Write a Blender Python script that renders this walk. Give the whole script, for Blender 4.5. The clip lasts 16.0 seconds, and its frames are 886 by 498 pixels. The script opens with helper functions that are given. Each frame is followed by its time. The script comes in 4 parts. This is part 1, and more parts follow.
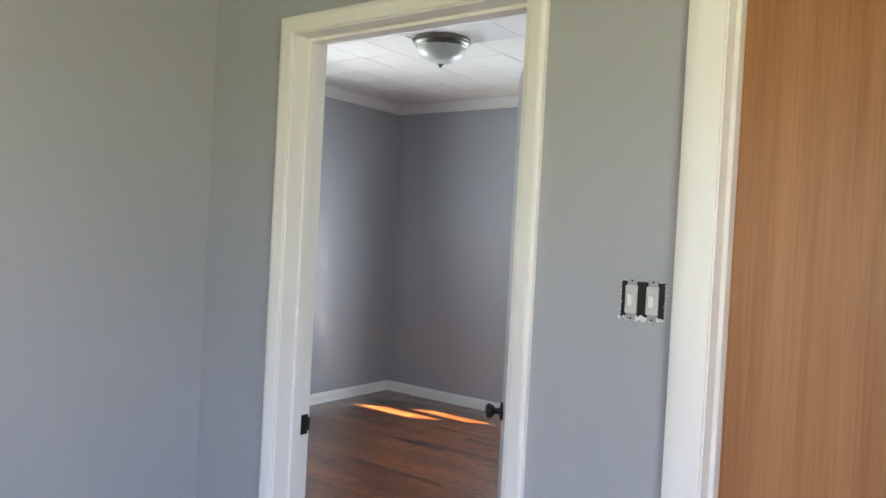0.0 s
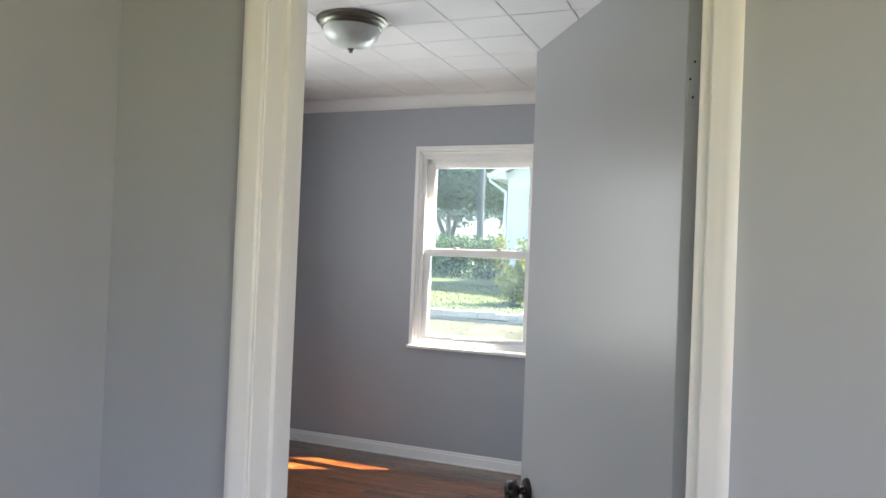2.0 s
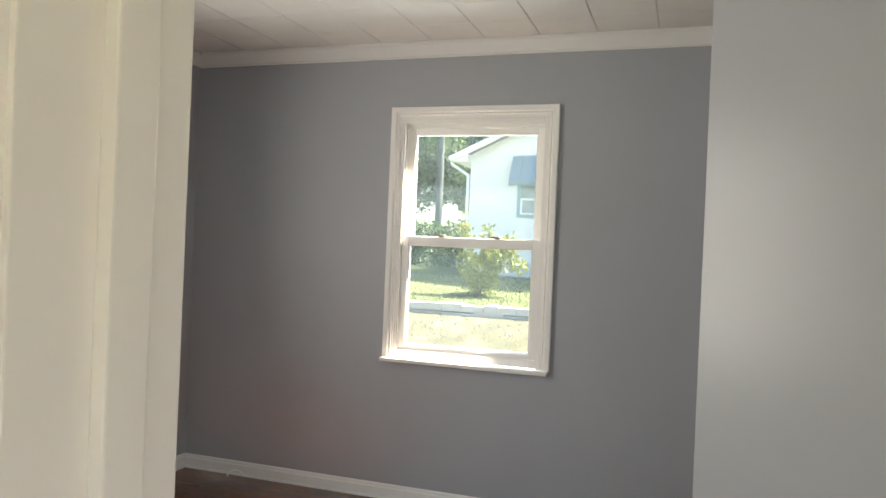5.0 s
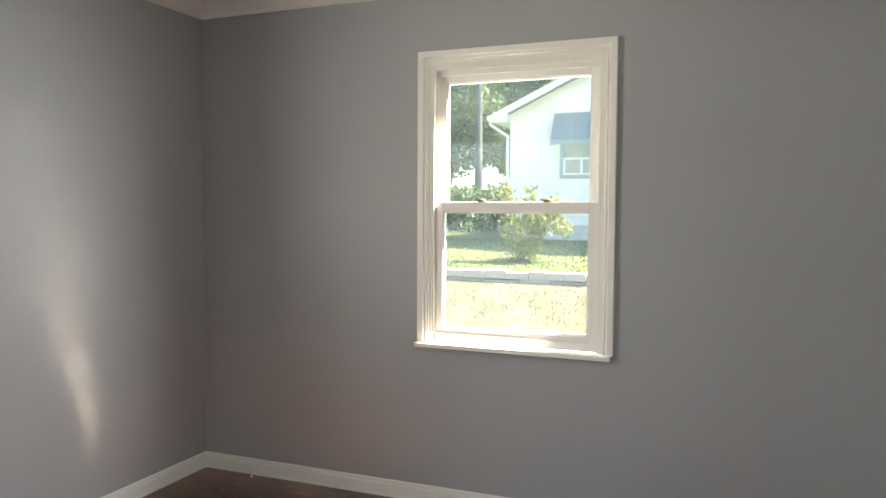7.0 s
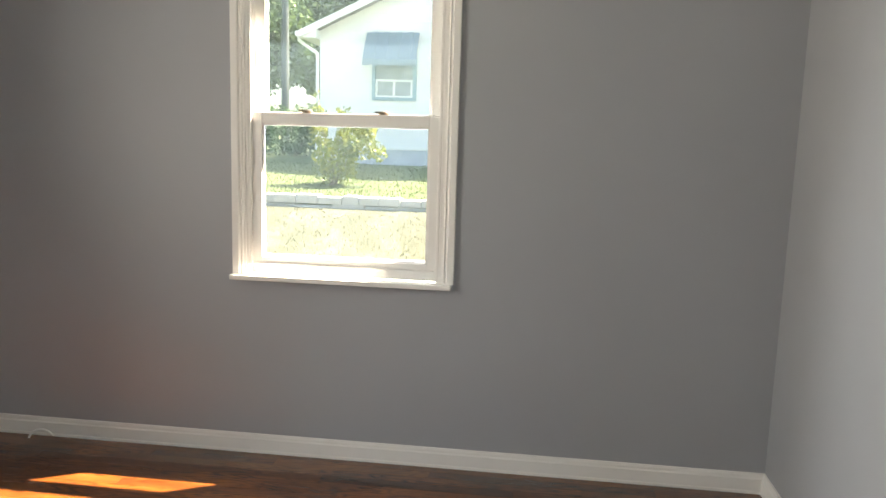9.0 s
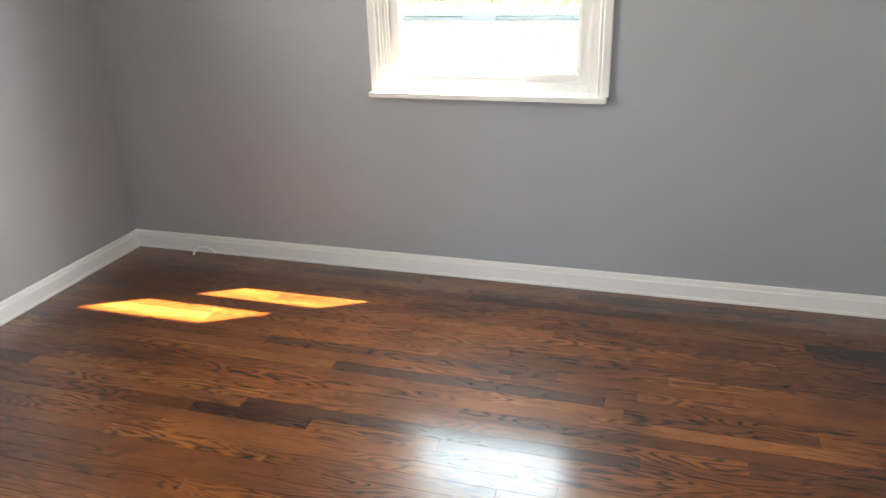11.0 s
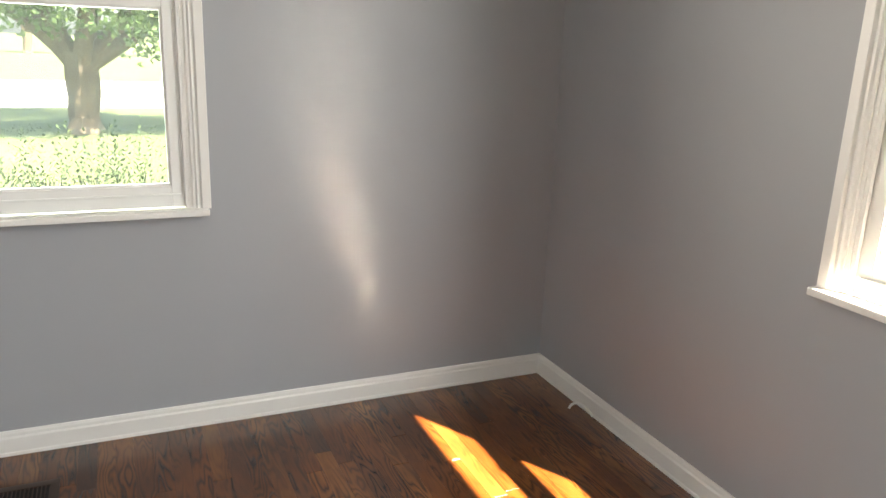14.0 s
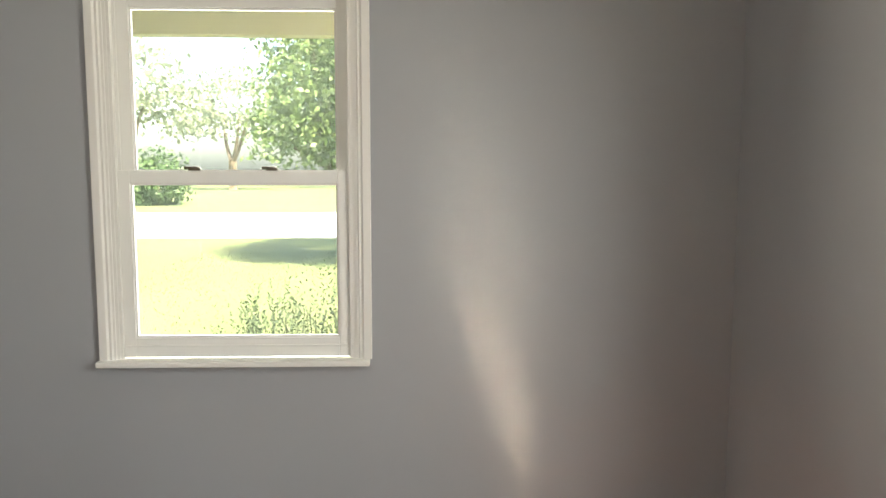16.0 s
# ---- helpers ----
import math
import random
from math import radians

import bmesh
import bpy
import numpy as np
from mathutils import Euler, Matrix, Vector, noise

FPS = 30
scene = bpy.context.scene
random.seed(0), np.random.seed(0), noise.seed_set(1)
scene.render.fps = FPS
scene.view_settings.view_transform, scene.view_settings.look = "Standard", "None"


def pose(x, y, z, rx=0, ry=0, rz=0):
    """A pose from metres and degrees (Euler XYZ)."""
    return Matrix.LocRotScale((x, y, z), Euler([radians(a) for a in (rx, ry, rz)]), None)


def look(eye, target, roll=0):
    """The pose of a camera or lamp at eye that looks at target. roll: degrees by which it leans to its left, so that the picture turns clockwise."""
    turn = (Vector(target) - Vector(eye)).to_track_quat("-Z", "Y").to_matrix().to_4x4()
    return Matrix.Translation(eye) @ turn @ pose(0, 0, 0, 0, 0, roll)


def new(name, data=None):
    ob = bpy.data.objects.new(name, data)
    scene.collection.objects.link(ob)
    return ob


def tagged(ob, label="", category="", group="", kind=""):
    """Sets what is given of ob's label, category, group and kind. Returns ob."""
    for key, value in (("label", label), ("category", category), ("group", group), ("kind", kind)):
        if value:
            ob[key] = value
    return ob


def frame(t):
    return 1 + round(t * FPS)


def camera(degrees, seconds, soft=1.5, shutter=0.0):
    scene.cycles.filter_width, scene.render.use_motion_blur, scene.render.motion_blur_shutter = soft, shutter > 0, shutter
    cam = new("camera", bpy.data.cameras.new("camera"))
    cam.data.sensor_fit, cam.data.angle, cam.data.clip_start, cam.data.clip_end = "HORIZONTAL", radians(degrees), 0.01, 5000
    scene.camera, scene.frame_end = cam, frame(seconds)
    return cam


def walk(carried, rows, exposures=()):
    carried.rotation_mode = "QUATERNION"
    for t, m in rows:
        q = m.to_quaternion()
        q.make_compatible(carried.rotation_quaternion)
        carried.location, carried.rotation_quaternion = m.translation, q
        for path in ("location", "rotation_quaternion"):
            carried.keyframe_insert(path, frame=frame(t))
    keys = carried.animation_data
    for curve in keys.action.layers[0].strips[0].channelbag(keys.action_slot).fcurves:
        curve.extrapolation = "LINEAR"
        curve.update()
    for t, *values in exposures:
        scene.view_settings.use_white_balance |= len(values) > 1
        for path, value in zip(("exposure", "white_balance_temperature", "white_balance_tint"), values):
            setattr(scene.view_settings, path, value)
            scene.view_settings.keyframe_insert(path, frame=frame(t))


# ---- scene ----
cam = camera(61.6, 16.0)
PATH = [
    (0, (4.417, -5.202, 1.437), (3.226, -3.596, 1.401), 3.0),
    (0.5, (4.158, -5.215, 1.444), (3.093, -3.522, 1.428), 3.5),
    (1, (3.955, -5.133, 1.437), (2.978, -3.388, 1.426), 3.9),
    (1.5, (3.767, -4.996, 1.453), (2.883, -3.202, 1.476), 3.3),
    (2, (3.566, -4.882, 1.433), (2.805, -3.033, 1.46), 2.3),
    (2.5, (3.437, -4.76, 1.425), (2.781, -2.871, 1.462), 2.1),
    (3, (3.353, -4.554, 1.422), (2.703, -2.663, 1.474), 3.3),
    (3.5, (3.264, -4.394, 1.424), (2.614, -2.503, 1.475), 3.7),
    (4, (3.152, -4.238, 1.439), (2.537, -2.336, 1.462), 3.3),
    (6.5, (2.867, -3.52, 1.455), (2.153, -1.653, 1.406), 0.5),
    (7, (2.81, -3.381, 1.462), (2.067, -1.527, 1.36), 0.3),
    (7.5, (2.712, -3.249, 1.492), (1.946, -1.405, 1.378), -0.2),
    (8, (2.681, -3.118, 1.445), (2.039, -1.227, 1.567), -0.4),
    (8.5, (2.612, -3.077, 1.453), (2.234, -1.117, 1.34), 1.5),
    (9, (2.606, -3.053, 1.414), (2.369, -1.089, 1.122), 1.7),
    (9.5, (2.622, -2.972, 1.422), (2.398, -1.031, 0.991), 0.2),
    (10, (2.568, -2.976, 1.384), (2.252, -1.088, 0.802), -1.3),
    (10.2, (2.558, -2.98, 1.387), (2.185, -1.123, 0.743), -1.8),
    (12.5, (2.409, -2.321, 1.334), (1.4, -0.807, 0.504), 0.5),
    (13, (2.459, -2.049, 1.349), (1.132, -0.76, 0.588), 0.5),
    (13.5, (2.59, -1.831, 1.376), (0.983, -0.838, 0.719), 1.1),
    (14, (2.605, -1.637, 1.37), (0.84, -0.855, 0.846), 2.1),
    (14.5, (2.62, -1.479, 1.37), (0.759, -0.961, 0.853), 1.9),
    (15, (2.681, -1.304, 1.386), (0.749, -1.039, 0.941), 2.4),
    (15.5, (2.7, -1.23, 1.442), (0.733, -1.104, 1.106), 1.3),
    (16, (2.724, -1.191, 1.512), (0.737, -1.122, 1.299), 0.1),
]

EXPOSURES = [(0.0, 4.98, 6120, 12), (0.5, 4.94, 6270, 13), (1.0, 4.82, 6220, 13), (4.0, 4.79, 6870, 13), (6.5, 4.8, 7400, 12), (7.5, 4.9, 7400, 12), (8.0, 4.4, 7500, 12), (8.5, 4.8, 7500, 12), (9.5, 4.95, 7400, 12), (10.0, 5.23, 6550, 10), (12.5, 5.62, 7980, 13), (13.0, 5.4, 7300, 12), (13.5, 5.35, 7300, 12), (14.0, 5.22, 7500, 12), (15.0, 5.25, 7750, 11), (15.5, 5.2, 7900, 11), (16.0, 4.95, 7900, 11)]
walk(cam, [(t, look(eye, target, roll)) for t, eye, target, roll in PATH], EXPOSURES)

# ---- light ----
scene.cycles.blur_glossy = 0.0
SUN_DIR = Vector((0.655, 0.362, 1.0)).normalized()
world = bpy.data.worlds.new("sky")
scene.world = world
world.use_nodes = True
wn = world.node_tree.nodes
sky = wn.new("ShaderNodeTexSky")
sky.sky_type = "NISHITA"
sky.sun_disc = False
sky.sun_elevation = math.asin(SUN_DIR.z)
sky.sun_rotation = math.atan2(SUN_DIR.x, SUN_DIR.y)
sky.air_density, sky.dust_density, sky.ozone_density = 1.0, 3.0, 1.0
wn["Background"].inputs["Strength"].default_value = SKY = 0.05
world.node_tree.links.new(sky.outputs[0], wn["Background"].inputs["Color"])

sun = bpy.data.lights.new("sun", "SUN")
sun.energy, sun.angle, sun.color = 2.6, radians(0.55), (1.0, 0.87, 0.72)
new("sun", sun).matrix_world = look((30, 16, 46), (30 - SUN_DIR.x, 16 - SUN_DIR.y, 46 - SUN_DIR.z))

# lamp of a large unseen window, added in the room that the walk starts from
glow = bpy.data.lights.new("added_hall_light", "AREA")
glow.shape, glow.size, glow.size_y, glow.energy, glow.color = "RECTANGLE", 1.6, 1.3, 0.50, (1.0, 0.865, 0.80)
new("added_hall_light", glow).matrix_world = look((5.66, -5.35, 1.5), (4.0, -5.2, 1.3))
# second added lamp, from the unseen back wall, brightens the door edge
glow2 = glow.copy()
glow2.energy = 0.04
new("added_hall_light", glow2).matrix_world = look((3.9, -6.81, 1.5), (3.9, -5.0, 1.4))


def window_sky_fill(centre, inward, tilt, width, power, spread, colour, strips=4):
    """Area lamps added at a window to boost its sky and ground light, in strips that lean by tilt."""
    high = 1.32 / strips
    for k in range(strips):
        a = bpy.data.lights.new("window_sky_fill", "AREA")
        a.shape, a.size, a.size_y, a.energy, a.color = "RECTANGLE", width, high, power / strips, colour
        a.spread = radians(spread)
        c = Vector(centre) + Vector((0, 0, (k + 0.5) * high - 0.66))
        new("window_sky_fill", a).matrix_world = look(c, c + Vector(inward) + Vector((0, 0, math.tan(radians(tilt)))))


window_sky_fill((1.806, 0.17, 1.49), (0, -1, 0), -33, 0.80, 2.45, 180, (0.86, 0.94, 1.0))
window_sky_fill((-0.17, -1.857, 1.49), (1, 0, 0), 10, 0.84, 1.75, 150, (0.98, 0.98, 0.94), 3)

# ---- materials ----



def node_material(name):
    m = bpy.data.materials.new(name)
    m.use_nodes = True
    t = m.node_tree
    return m, t.nodes, t.links, t.nodes["Principled BSDF"]


def noise_tex(n, l, scale, detail=4.0, rough=0.55, vec=None, stretch=None, kind="Object"):
    tex = n.new("ShaderNodeTexNoise")
    tex.inputs["Scale"].default_value, tex.inputs["Detail"].default_value, tex.inputs["Roughness"].default_value = scale, detail, rough
    if vec is None:
        co = n.new("ShaderNodeTexCoord")
        vec = co.outputs[kind]
    if stretch:
        mp = n.new("ShaderNodeMapping")
        mp.inputs["Scale"].default_value = stretch
        l.new(vec, mp.inputs["Vector"])
        vec = mp.outputs["Vector"]
    l.new(vec, tex.inputs["Vector"])
    return tex


def ramp(n, l, fac, stops):
    r = n.new("ShaderNodeValToRGB")
    e = r.color_ramp.elements
    while len(e) < len(stops):
        e.new(0.5)
    for k, (p, c) in enumerate(stops):
        e[k].position, e[k].color = p, (*c, 1)
    l.new(fac, r.inputs["Fac"])
    return r


def bump(n, l, bsdf, height, strength, distance=0.002):
    b = n.new("ShaderNodeBump")
    b.inputs["Strength"].default_value, b.inputs["Distance"].default_value = strength, distance
    l.new(height, b.inputs["Height"])
    l.new(b.outputs["Normal"], bsdf.inputs["Normal"])
    return b


def painted(name, a, b, rough, large=0.9, fine=220.0, strength=0.12, spread=0.08):
    """Rolled or brushed paint: slow change of tone, fine orange-peel relief."""
    m, n, l, p = node_material(name)
    slow = noise_tex(n, l, large, 3)
    c = ramp(n, l, slow.outputs["Fac"], [(0.3, a), (0.7, b)])
    l.new(c.outputs["Color"], p.inputs["Base Color"])
    mid = noise_tex(n, l, 7.0, 4)
    r = n.new("ShaderNodeMapRange")
    r.inputs["To Min"].default_value, r.inputs["To Max"].default_value = rough - spread, rough + spread
    l.new(mid.outputs["Fac"], r.inputs["Value"])
    l.new(r.outputs["Result"], p.inputs["Roughness"])
    peel = noise_tex(n, l, fine, 3)
    bump(n, l, p, peel.outputs["Fac"], strength)
    return m


WALL = painted("grey_wall_paint", (0.358, 0.373, 0.400), (0.384, 0.399, 0.426), 0.50, strength=0.06)
DOOR_PAINT = painted("grey_door_paint", (0.43, 0.44, 0.455), (0.45, 0.46, 0.475), 0.29, fine=160, strength=0.02, spread=0.015)
DOOR_PAINT.node_tree.nodes["Principled BSDF"].inputs["Specular IOR Level"].default_value = 0.11
TRIM = painted("white_trim_paint", (0.80, 0.79, 0.765), (0.84, 0.83, 0.81), 0.36, fine=90, strength=0.015)
VINYL = painted("white_vinyl", (0.82, 0.82, 0.80), (0.85, 0.85, 0.83), 0.32, fine=60, strength=0.01)
CEIL = painted("ceiling_tile_paint", (0.61, 0.60, 0.58), (0.67, 0.66, 0.635), 0.75, large=2.2, fine=300, strength=0.25)
CROWN = painted("crown_paint", (0.70, 0.69, 0.67), (0.74, 0.73, 0.71), 0.5, fine=120, strength=0.03)
PLASTER = painted("bare_plaster", (0.70, 0.69, 0.66), (0.80, 0.79, 0.77), 0.85, large=30, strength=0.4)
PLASTIC = painted("switch_plastic", (0.52, 0.51, 0.49), (0.60, 0.59, 0.57), 0.4, large=20, strength=0.05)
SIDING = painted("white_siding_paint", (0.70, 0.70, 0.69), (0.76, 0.76, 0.75), 0.6, fine=40)
AWNING = painted("blue_awning_paint", (0.17, 0.235, 0.265), (0.21, 0.275, 0.305), 0.5, fine=40)
FRAME_BLUE = painted("blue_frame_paint", (0.20, 0.32, 0.36), (0.25, 0.37, 0.41), 0.5)
BEAM = painted("cream_beam_paint", (0.74, 0.62, 0.41), (0.80, 0.69, 0.50), 0.6, large=3, fine=60, strength=0.2)
FOUNDATION = painted("foundation_block", (0.42, 0.44, 0.47), (0.52, 0.54, 0.57), 0.9, large=3, fine=60, strength=0.5)
ROOFING = painted("roof_shingle", (0.16, 0.15, 0.15), (0.24, 0.23, 0.22), 0.9, large=4, fine=40, strength=0.6)


def metal(name, col, rough, met=1.0):
    m, n, l, p = node_material(name)
    p.inputs["Metallic"].default_value = met
    t = noise_tex(n, l, 35, 4)
    c = ramp(n, l, t.outputs["Fac"], [(0.3, tuple(v * 0.85 for v in col)), (0.7, col)])
    l.new(c.outputs["Color"], p.inputs["Base Color"])
    r = n.new("ShaderNodeMapRange")
    r.inputs["To Min"].default_value, r.inputs["To Max"].default_value = rough * 0.8, rough * 1.3
    l.new(t.outputs["Fac"], r.inputs["Value"])
    l.new(r.outputs["Result"], p.inputs["Roughness"])
    return m


NICKEL = metal("brushed_nickel", (0.24, 0.235, 0.19), 0.32)
BRONZE = metal("aged_bronze", (0.17, 0.14, 0.11), 0.35)
BLACK = metal("black_metal", (0.018, 0.017, 0.017), 0.28, 0.4)
BROWN_METAL = metal("brown_enamel", (0.046, 0.027, 0.020), 0.42, 0.1)
DARK = metal("dark_box", (0.012, 0.012, 0.012), 0.7, 0.0)
STEEL = metal("zinc_steel", (0.42, 0.42, 0.42), 0.45)

# frosted lamp glass
FROST, n, l, p = node_material("frosted_glass")
t = noise_tex(n, l, 9, 5, 0.7)
c = ramp(n, l, t.outputs["Fac"], [(0.3, (0.50, 0.54, 0.49)), (0.7, (0.62, 0.66, 0.61))])
l.new(c.outputs["Color"], p.inputs["Base Color"])
p.inputs["Roughness"].default_value = 0.3
p.inputs["Subsurface Weight"].default_value = 0.3
p.inputs["Subsurface Radius"].default_value = (0.02, 0.02, 0.02)

# window glass
GLASS = bpy.data.materials.new("window_glass")
GLASS.use_nodes = True
n, l = GLASS.node_tree.nodes, GLASS.node_tree.links
n.remove(n["Principled BSDF"])
clear, gloss, mix, fr = (n.new("ShaderNodeBsdf" + k) if k in ("Transparent", "Glossy") else n.new("ShaderNode" + k) for k in ("Transparent", "Glossy", "MixShader", "Fresnel"))
clear.inputs["Color"].default_value = (0.61, 0.655, 0.67, 1)
gloss.inputs["Roughness"].default_value = 0.02
fr.inputs["IOR"].default_value = 1.45
l.new(fr.outputs[0], mix.inputs[0])
l.new(clear.outputs[0], mix.inputs[1])
l.new(gloss.outputs[0], mix.inputs[2])
# thin translucent film that imitates a hazy veil over the outdoor view
film, veiled = n.new("ShaderNodeBsdfTranslucent"), n.new("ShaderNodeMixShader")
film.inputs["Color"].default_value = (0.68, 0.86, 0.90, 1)
veil_noise = noise_tex(n, l, 4.0, 4)
amount = n.new("ShaderNodeMapRange")
amount.inputs["To Min"].default_value, amount.inputs["To Max"].default_value = 0.005, 0.010
l.new(veil_noise.outputs["Fac"], amount.inputs["Value"])
l.new(amount.outputs["Result"], veiled.inputs[0])
l.new(mix.outputs[0], veiled.inputs[1])
l.new(film.outputs[0], veiled.inputs[2])
l.new(veiled.outputs[0], n["Material Output"].inputs["Surface"])

# far house window glass
FAR_GLASS, n, l, p = node_material("far_glass")
t = noise_tex(n, l, 3, 3)
c = ramp(n, l, t.outputs["Fac"], [(0.3, (0.20, 0.24, 0.25)), (0.7, (0.36, 0.40, 0.40))])
l.new(c.outputs["Color"], p.inputs["Base Color"])
p.inputs["Roughness"].default_value = 0.12


def plank_wood():
    """Stained strip oak: tone by board, cathedral figure, pores and worn lacquer."""
    m, n, l, p = node_material("stained_oak_strip")
    info = n.new("ShaderNodeObjectInfo")
    co = n.new("ShaderNodeTexCoord")
    shift = n.new("ShaderNodeVectorMath")
    shift.operation = "MULTIPLY_ADD"
    comb = n.new("ShaderNodeCombineXYZ")
    for k in range(3):
        l.new(info.outputs["Random"], comb.inputs[k])
    shift.inputs[1].default_value = (37.0, 53.0, 71.0)
    l.new(comb.outputs[0], shift.inputs[0])
    l.new(co.outputs["Object"], shift.inputs[2])
    v = shift.outputs[0]
    world_pos = n.new("ShaderNodeNewGeometry").outputs["Position"]
    # cathedral figure: warped growth rings, strong in some stretches only
    warp = noise_tex(n, l, 1.0, 2.5, 0.5, v, (1.7, 11.0, 1.0))
    bands = n.new("ShaderNodeMath")
    bands.operation = "MULTIPLY"
    bands.inputs[1].default_value = 17.0
    l.new(warp.outputs["Fac"], bands.inputs[0])
    fold = n.new("ShaderNodeMath")
    fold.operation = "PINGPONG"
    fold.inputs[1].default_value = 0.5
    l.new(bands.outputs[0], fold.inputs[0])
    fig = ramp(n, l, fold.outputs[0], [(0.03, (0.14, 0.12, 0.11)), (0.15, (0.60, 0.57, 0.55)), (0.36, (1.18, 1.18, 1.15))])
    where = noise_tex(n, l, 1.0, 3, 0.6, v, (1.6, 5.0, 1.0))
    mask = ramp(n, l, where.outputs["Fac"], [(0.40, (0.12, 0.12, 0.12)), (0.58, (0.92, 0.92, 0.92))])
    pores = noise_tex(n, l, 1.0, 5, 0.75, v, (10.0, 460.0, 9.0))
    pore = ramp(n, l, pores.outputs["Fac"], [(0.34, (0.62, 0.60, 0.58)), (0.5, (1.0, 1.0, 1.0))])
    tone = ramp(n, l, info.outputs["Random"], [(0.0, (0.036, 0.014, 0.007)), (0.04, (0.055, 0.019, 0.007)), (0.09, (0.086, 0.026, 0.006)), (0.55, (0.116, 0.036, 0.0075)), (0.88, (0.138, 0.046, 0.010)), (1.0, (0.16, 0.058, 0.014))])
    blot = noise_tex(n, l, 1.0, 5, 0.62, world_pos, (1.9, 4.0, 1.0))
    blotc = ramp(n, l, blot.outputs["Fac"], [(0.30, (0.42, 0.38, 0.35)), (0.5, (0.94, 0.92, 0.90)), (0.68, (1.45, 1.45, 1.4))])
    prev = tone.outputs["Color"]
    for other, f in ((fig, mask), (pore, 0.65), (blotc, 0.85)):
        mx = n.new("ShaderNodeMix")
        mx.data_type, mx.blend_type = "RGBA", "MULTIPLY"
        if f is mask:
            l.new(mask.outputs["Color"], mx.inputs[0])
        else:
            mx.inputs[0].default_value = f
        l.new(prev, mx.inputs[6])
        l.new(other.outputs["Color"], mx.inputs[7])
        prev = mx.outputs[2]
    l.new(prev, p.inputs["Base Color"])
    wear = noise_tex(n, l, 3.0, 5, 0.6, world_pos)
    r = n.new("ShaderNodeMapRange")
    r.inputs["To Min"].default_value, r.inputs["To Max"].default_value = 0.30, 0.40
    l.new(wear.outputs["Fac"], r.inputs["Value"])
    l.new(r.outputs["Result"], p.inputs["Roughness"])
    c = n.new("ShaderNodeMapRange")
    c.inputs["To Min"].default_value, c.inputs["To Max"].default_value = 0.17, 0.21
    l.new(wear.outputs["Fac"], c.inputs["Value"])
    l.new(c.outputs["Result"], p.inputs["Coat Roughness"])
    p.inputs["Coat Weight"].default_value = 1.0
    p.inputs["Coat IOR"].default_value = 1.64
    p.inputs["Specular IOR Level"].default_value = 0.1
    bump(n, l, p, pores.outputs["Fac"], 0.12, 0.001)
    return m


OAK = plank_wood()

# orange veneer of the closet door
VENEER, n, l, p = node_material("orange_wood_veneer")
co = n.new("ShaderNodeTexCoord")
g1 = noise_tex(n, l, 1.0, 4, 0.6, co.outputs["Object"], (11.0, 11.0, 0.55))
g2 = noise_tex(n, l, 1.0, 5, 0.7, co.outputs["Object"], (160.0, 160.0, 3.0))
c1 = ramp(n, l, g1.outputs["Fac"], [(0.25, (0.25, 0.100, 0.033)), (0.5, (0.33, 0.145, 0.050)), (0.75, (0.42, 0.20, 0.078))])
c2 = ramp(n, l, g2.outputs["Fac"], [(0.3, (0.72, 0.70, 0.68)), (0.6, (1.0, 1.0, 1.0))])
mx = n.new("ShaderNodeMix")
mx.data_type, mx.blend_type = "RGBA", "MULTIPLY"
mx.inputs[0].default_value = 0.8
l.new(c1.outputs["Color"], mx.inputs[6])
l.new(c2.outputs["Color"], mx.inputs[7])
l.new(mx.outputs[2], p.inputs["Base Color"])
p.inputs["Roughness"].default_value = 0.42
bump(n, l, p, g2.outputs["Fac"], 0.1, 0.001)


def earth(name, cols, scale, fine, rough=0.95, strength=0.6):
    m, n, l, p = node_material(name)
    a, b = noise_tex(n, l, scale, 6, 0.65), noise_tex(n, l, fine, 5, 0.7)
    k = n.new("ShaderNodeMath")
    k.operation = "MULTIPLY_ADD"
    k.inputs[1].default_value = 0.5
    l.new(b.outputs["Fac"], k.inputs[0])
    h = n.new("ShaderNodeMath")
    h.operation = "MULTIPLY"
    h.inputs[1].default_value = 0.5
    l.new(a.outputs["Fac"], h.inputs[0])
    l.new(h.outputs[0], k.inputs[2])
    c = ramp(n, l, k.outputs[0], [(0.32, cols[0]), (0.5, cols[1]), (0.68, cols[2])])
    l.new(c.outputs["Color"], p.inputs["Base Color"])
    p.inputs["Roughness"].default_value = rough
    bump(n, l, p, b.outputs["Fac"], strength, 0.02)
    return m


LAWN = earth("lawn", [(0.055, 0.085, 0.024), (0.095, 0.122, 0.040), (0.16, 0.158, 0.068)], 0.5, 14)
DRY = earth("dry_grass", [(0.036, 0.038, 0.015), (0.082, 0.075, 0.038), (0.23, 0.21, 0.155)], 2.0, 11)
CONCRETE = earth("pale_concrete", [(0.32, 0.31, 0.295), (0.37, 0.36, 0.34), (0.42, 0.41, 0.39)], 0.8, 30, strength=0.2)
STONE = earth("pale_stone", [(0.28, 0.27, 0.25), (0.38, 0.37, 0.345), (0.47, 0.455, 0.43)], 3, 25, strength=0.5)
BARK = earth("bark", [(0.07, 0.05, 0.035), (0.13, 0.10, 0.07), (0.22, 0.18, 0.13)], 4, 30, strength=1.0)


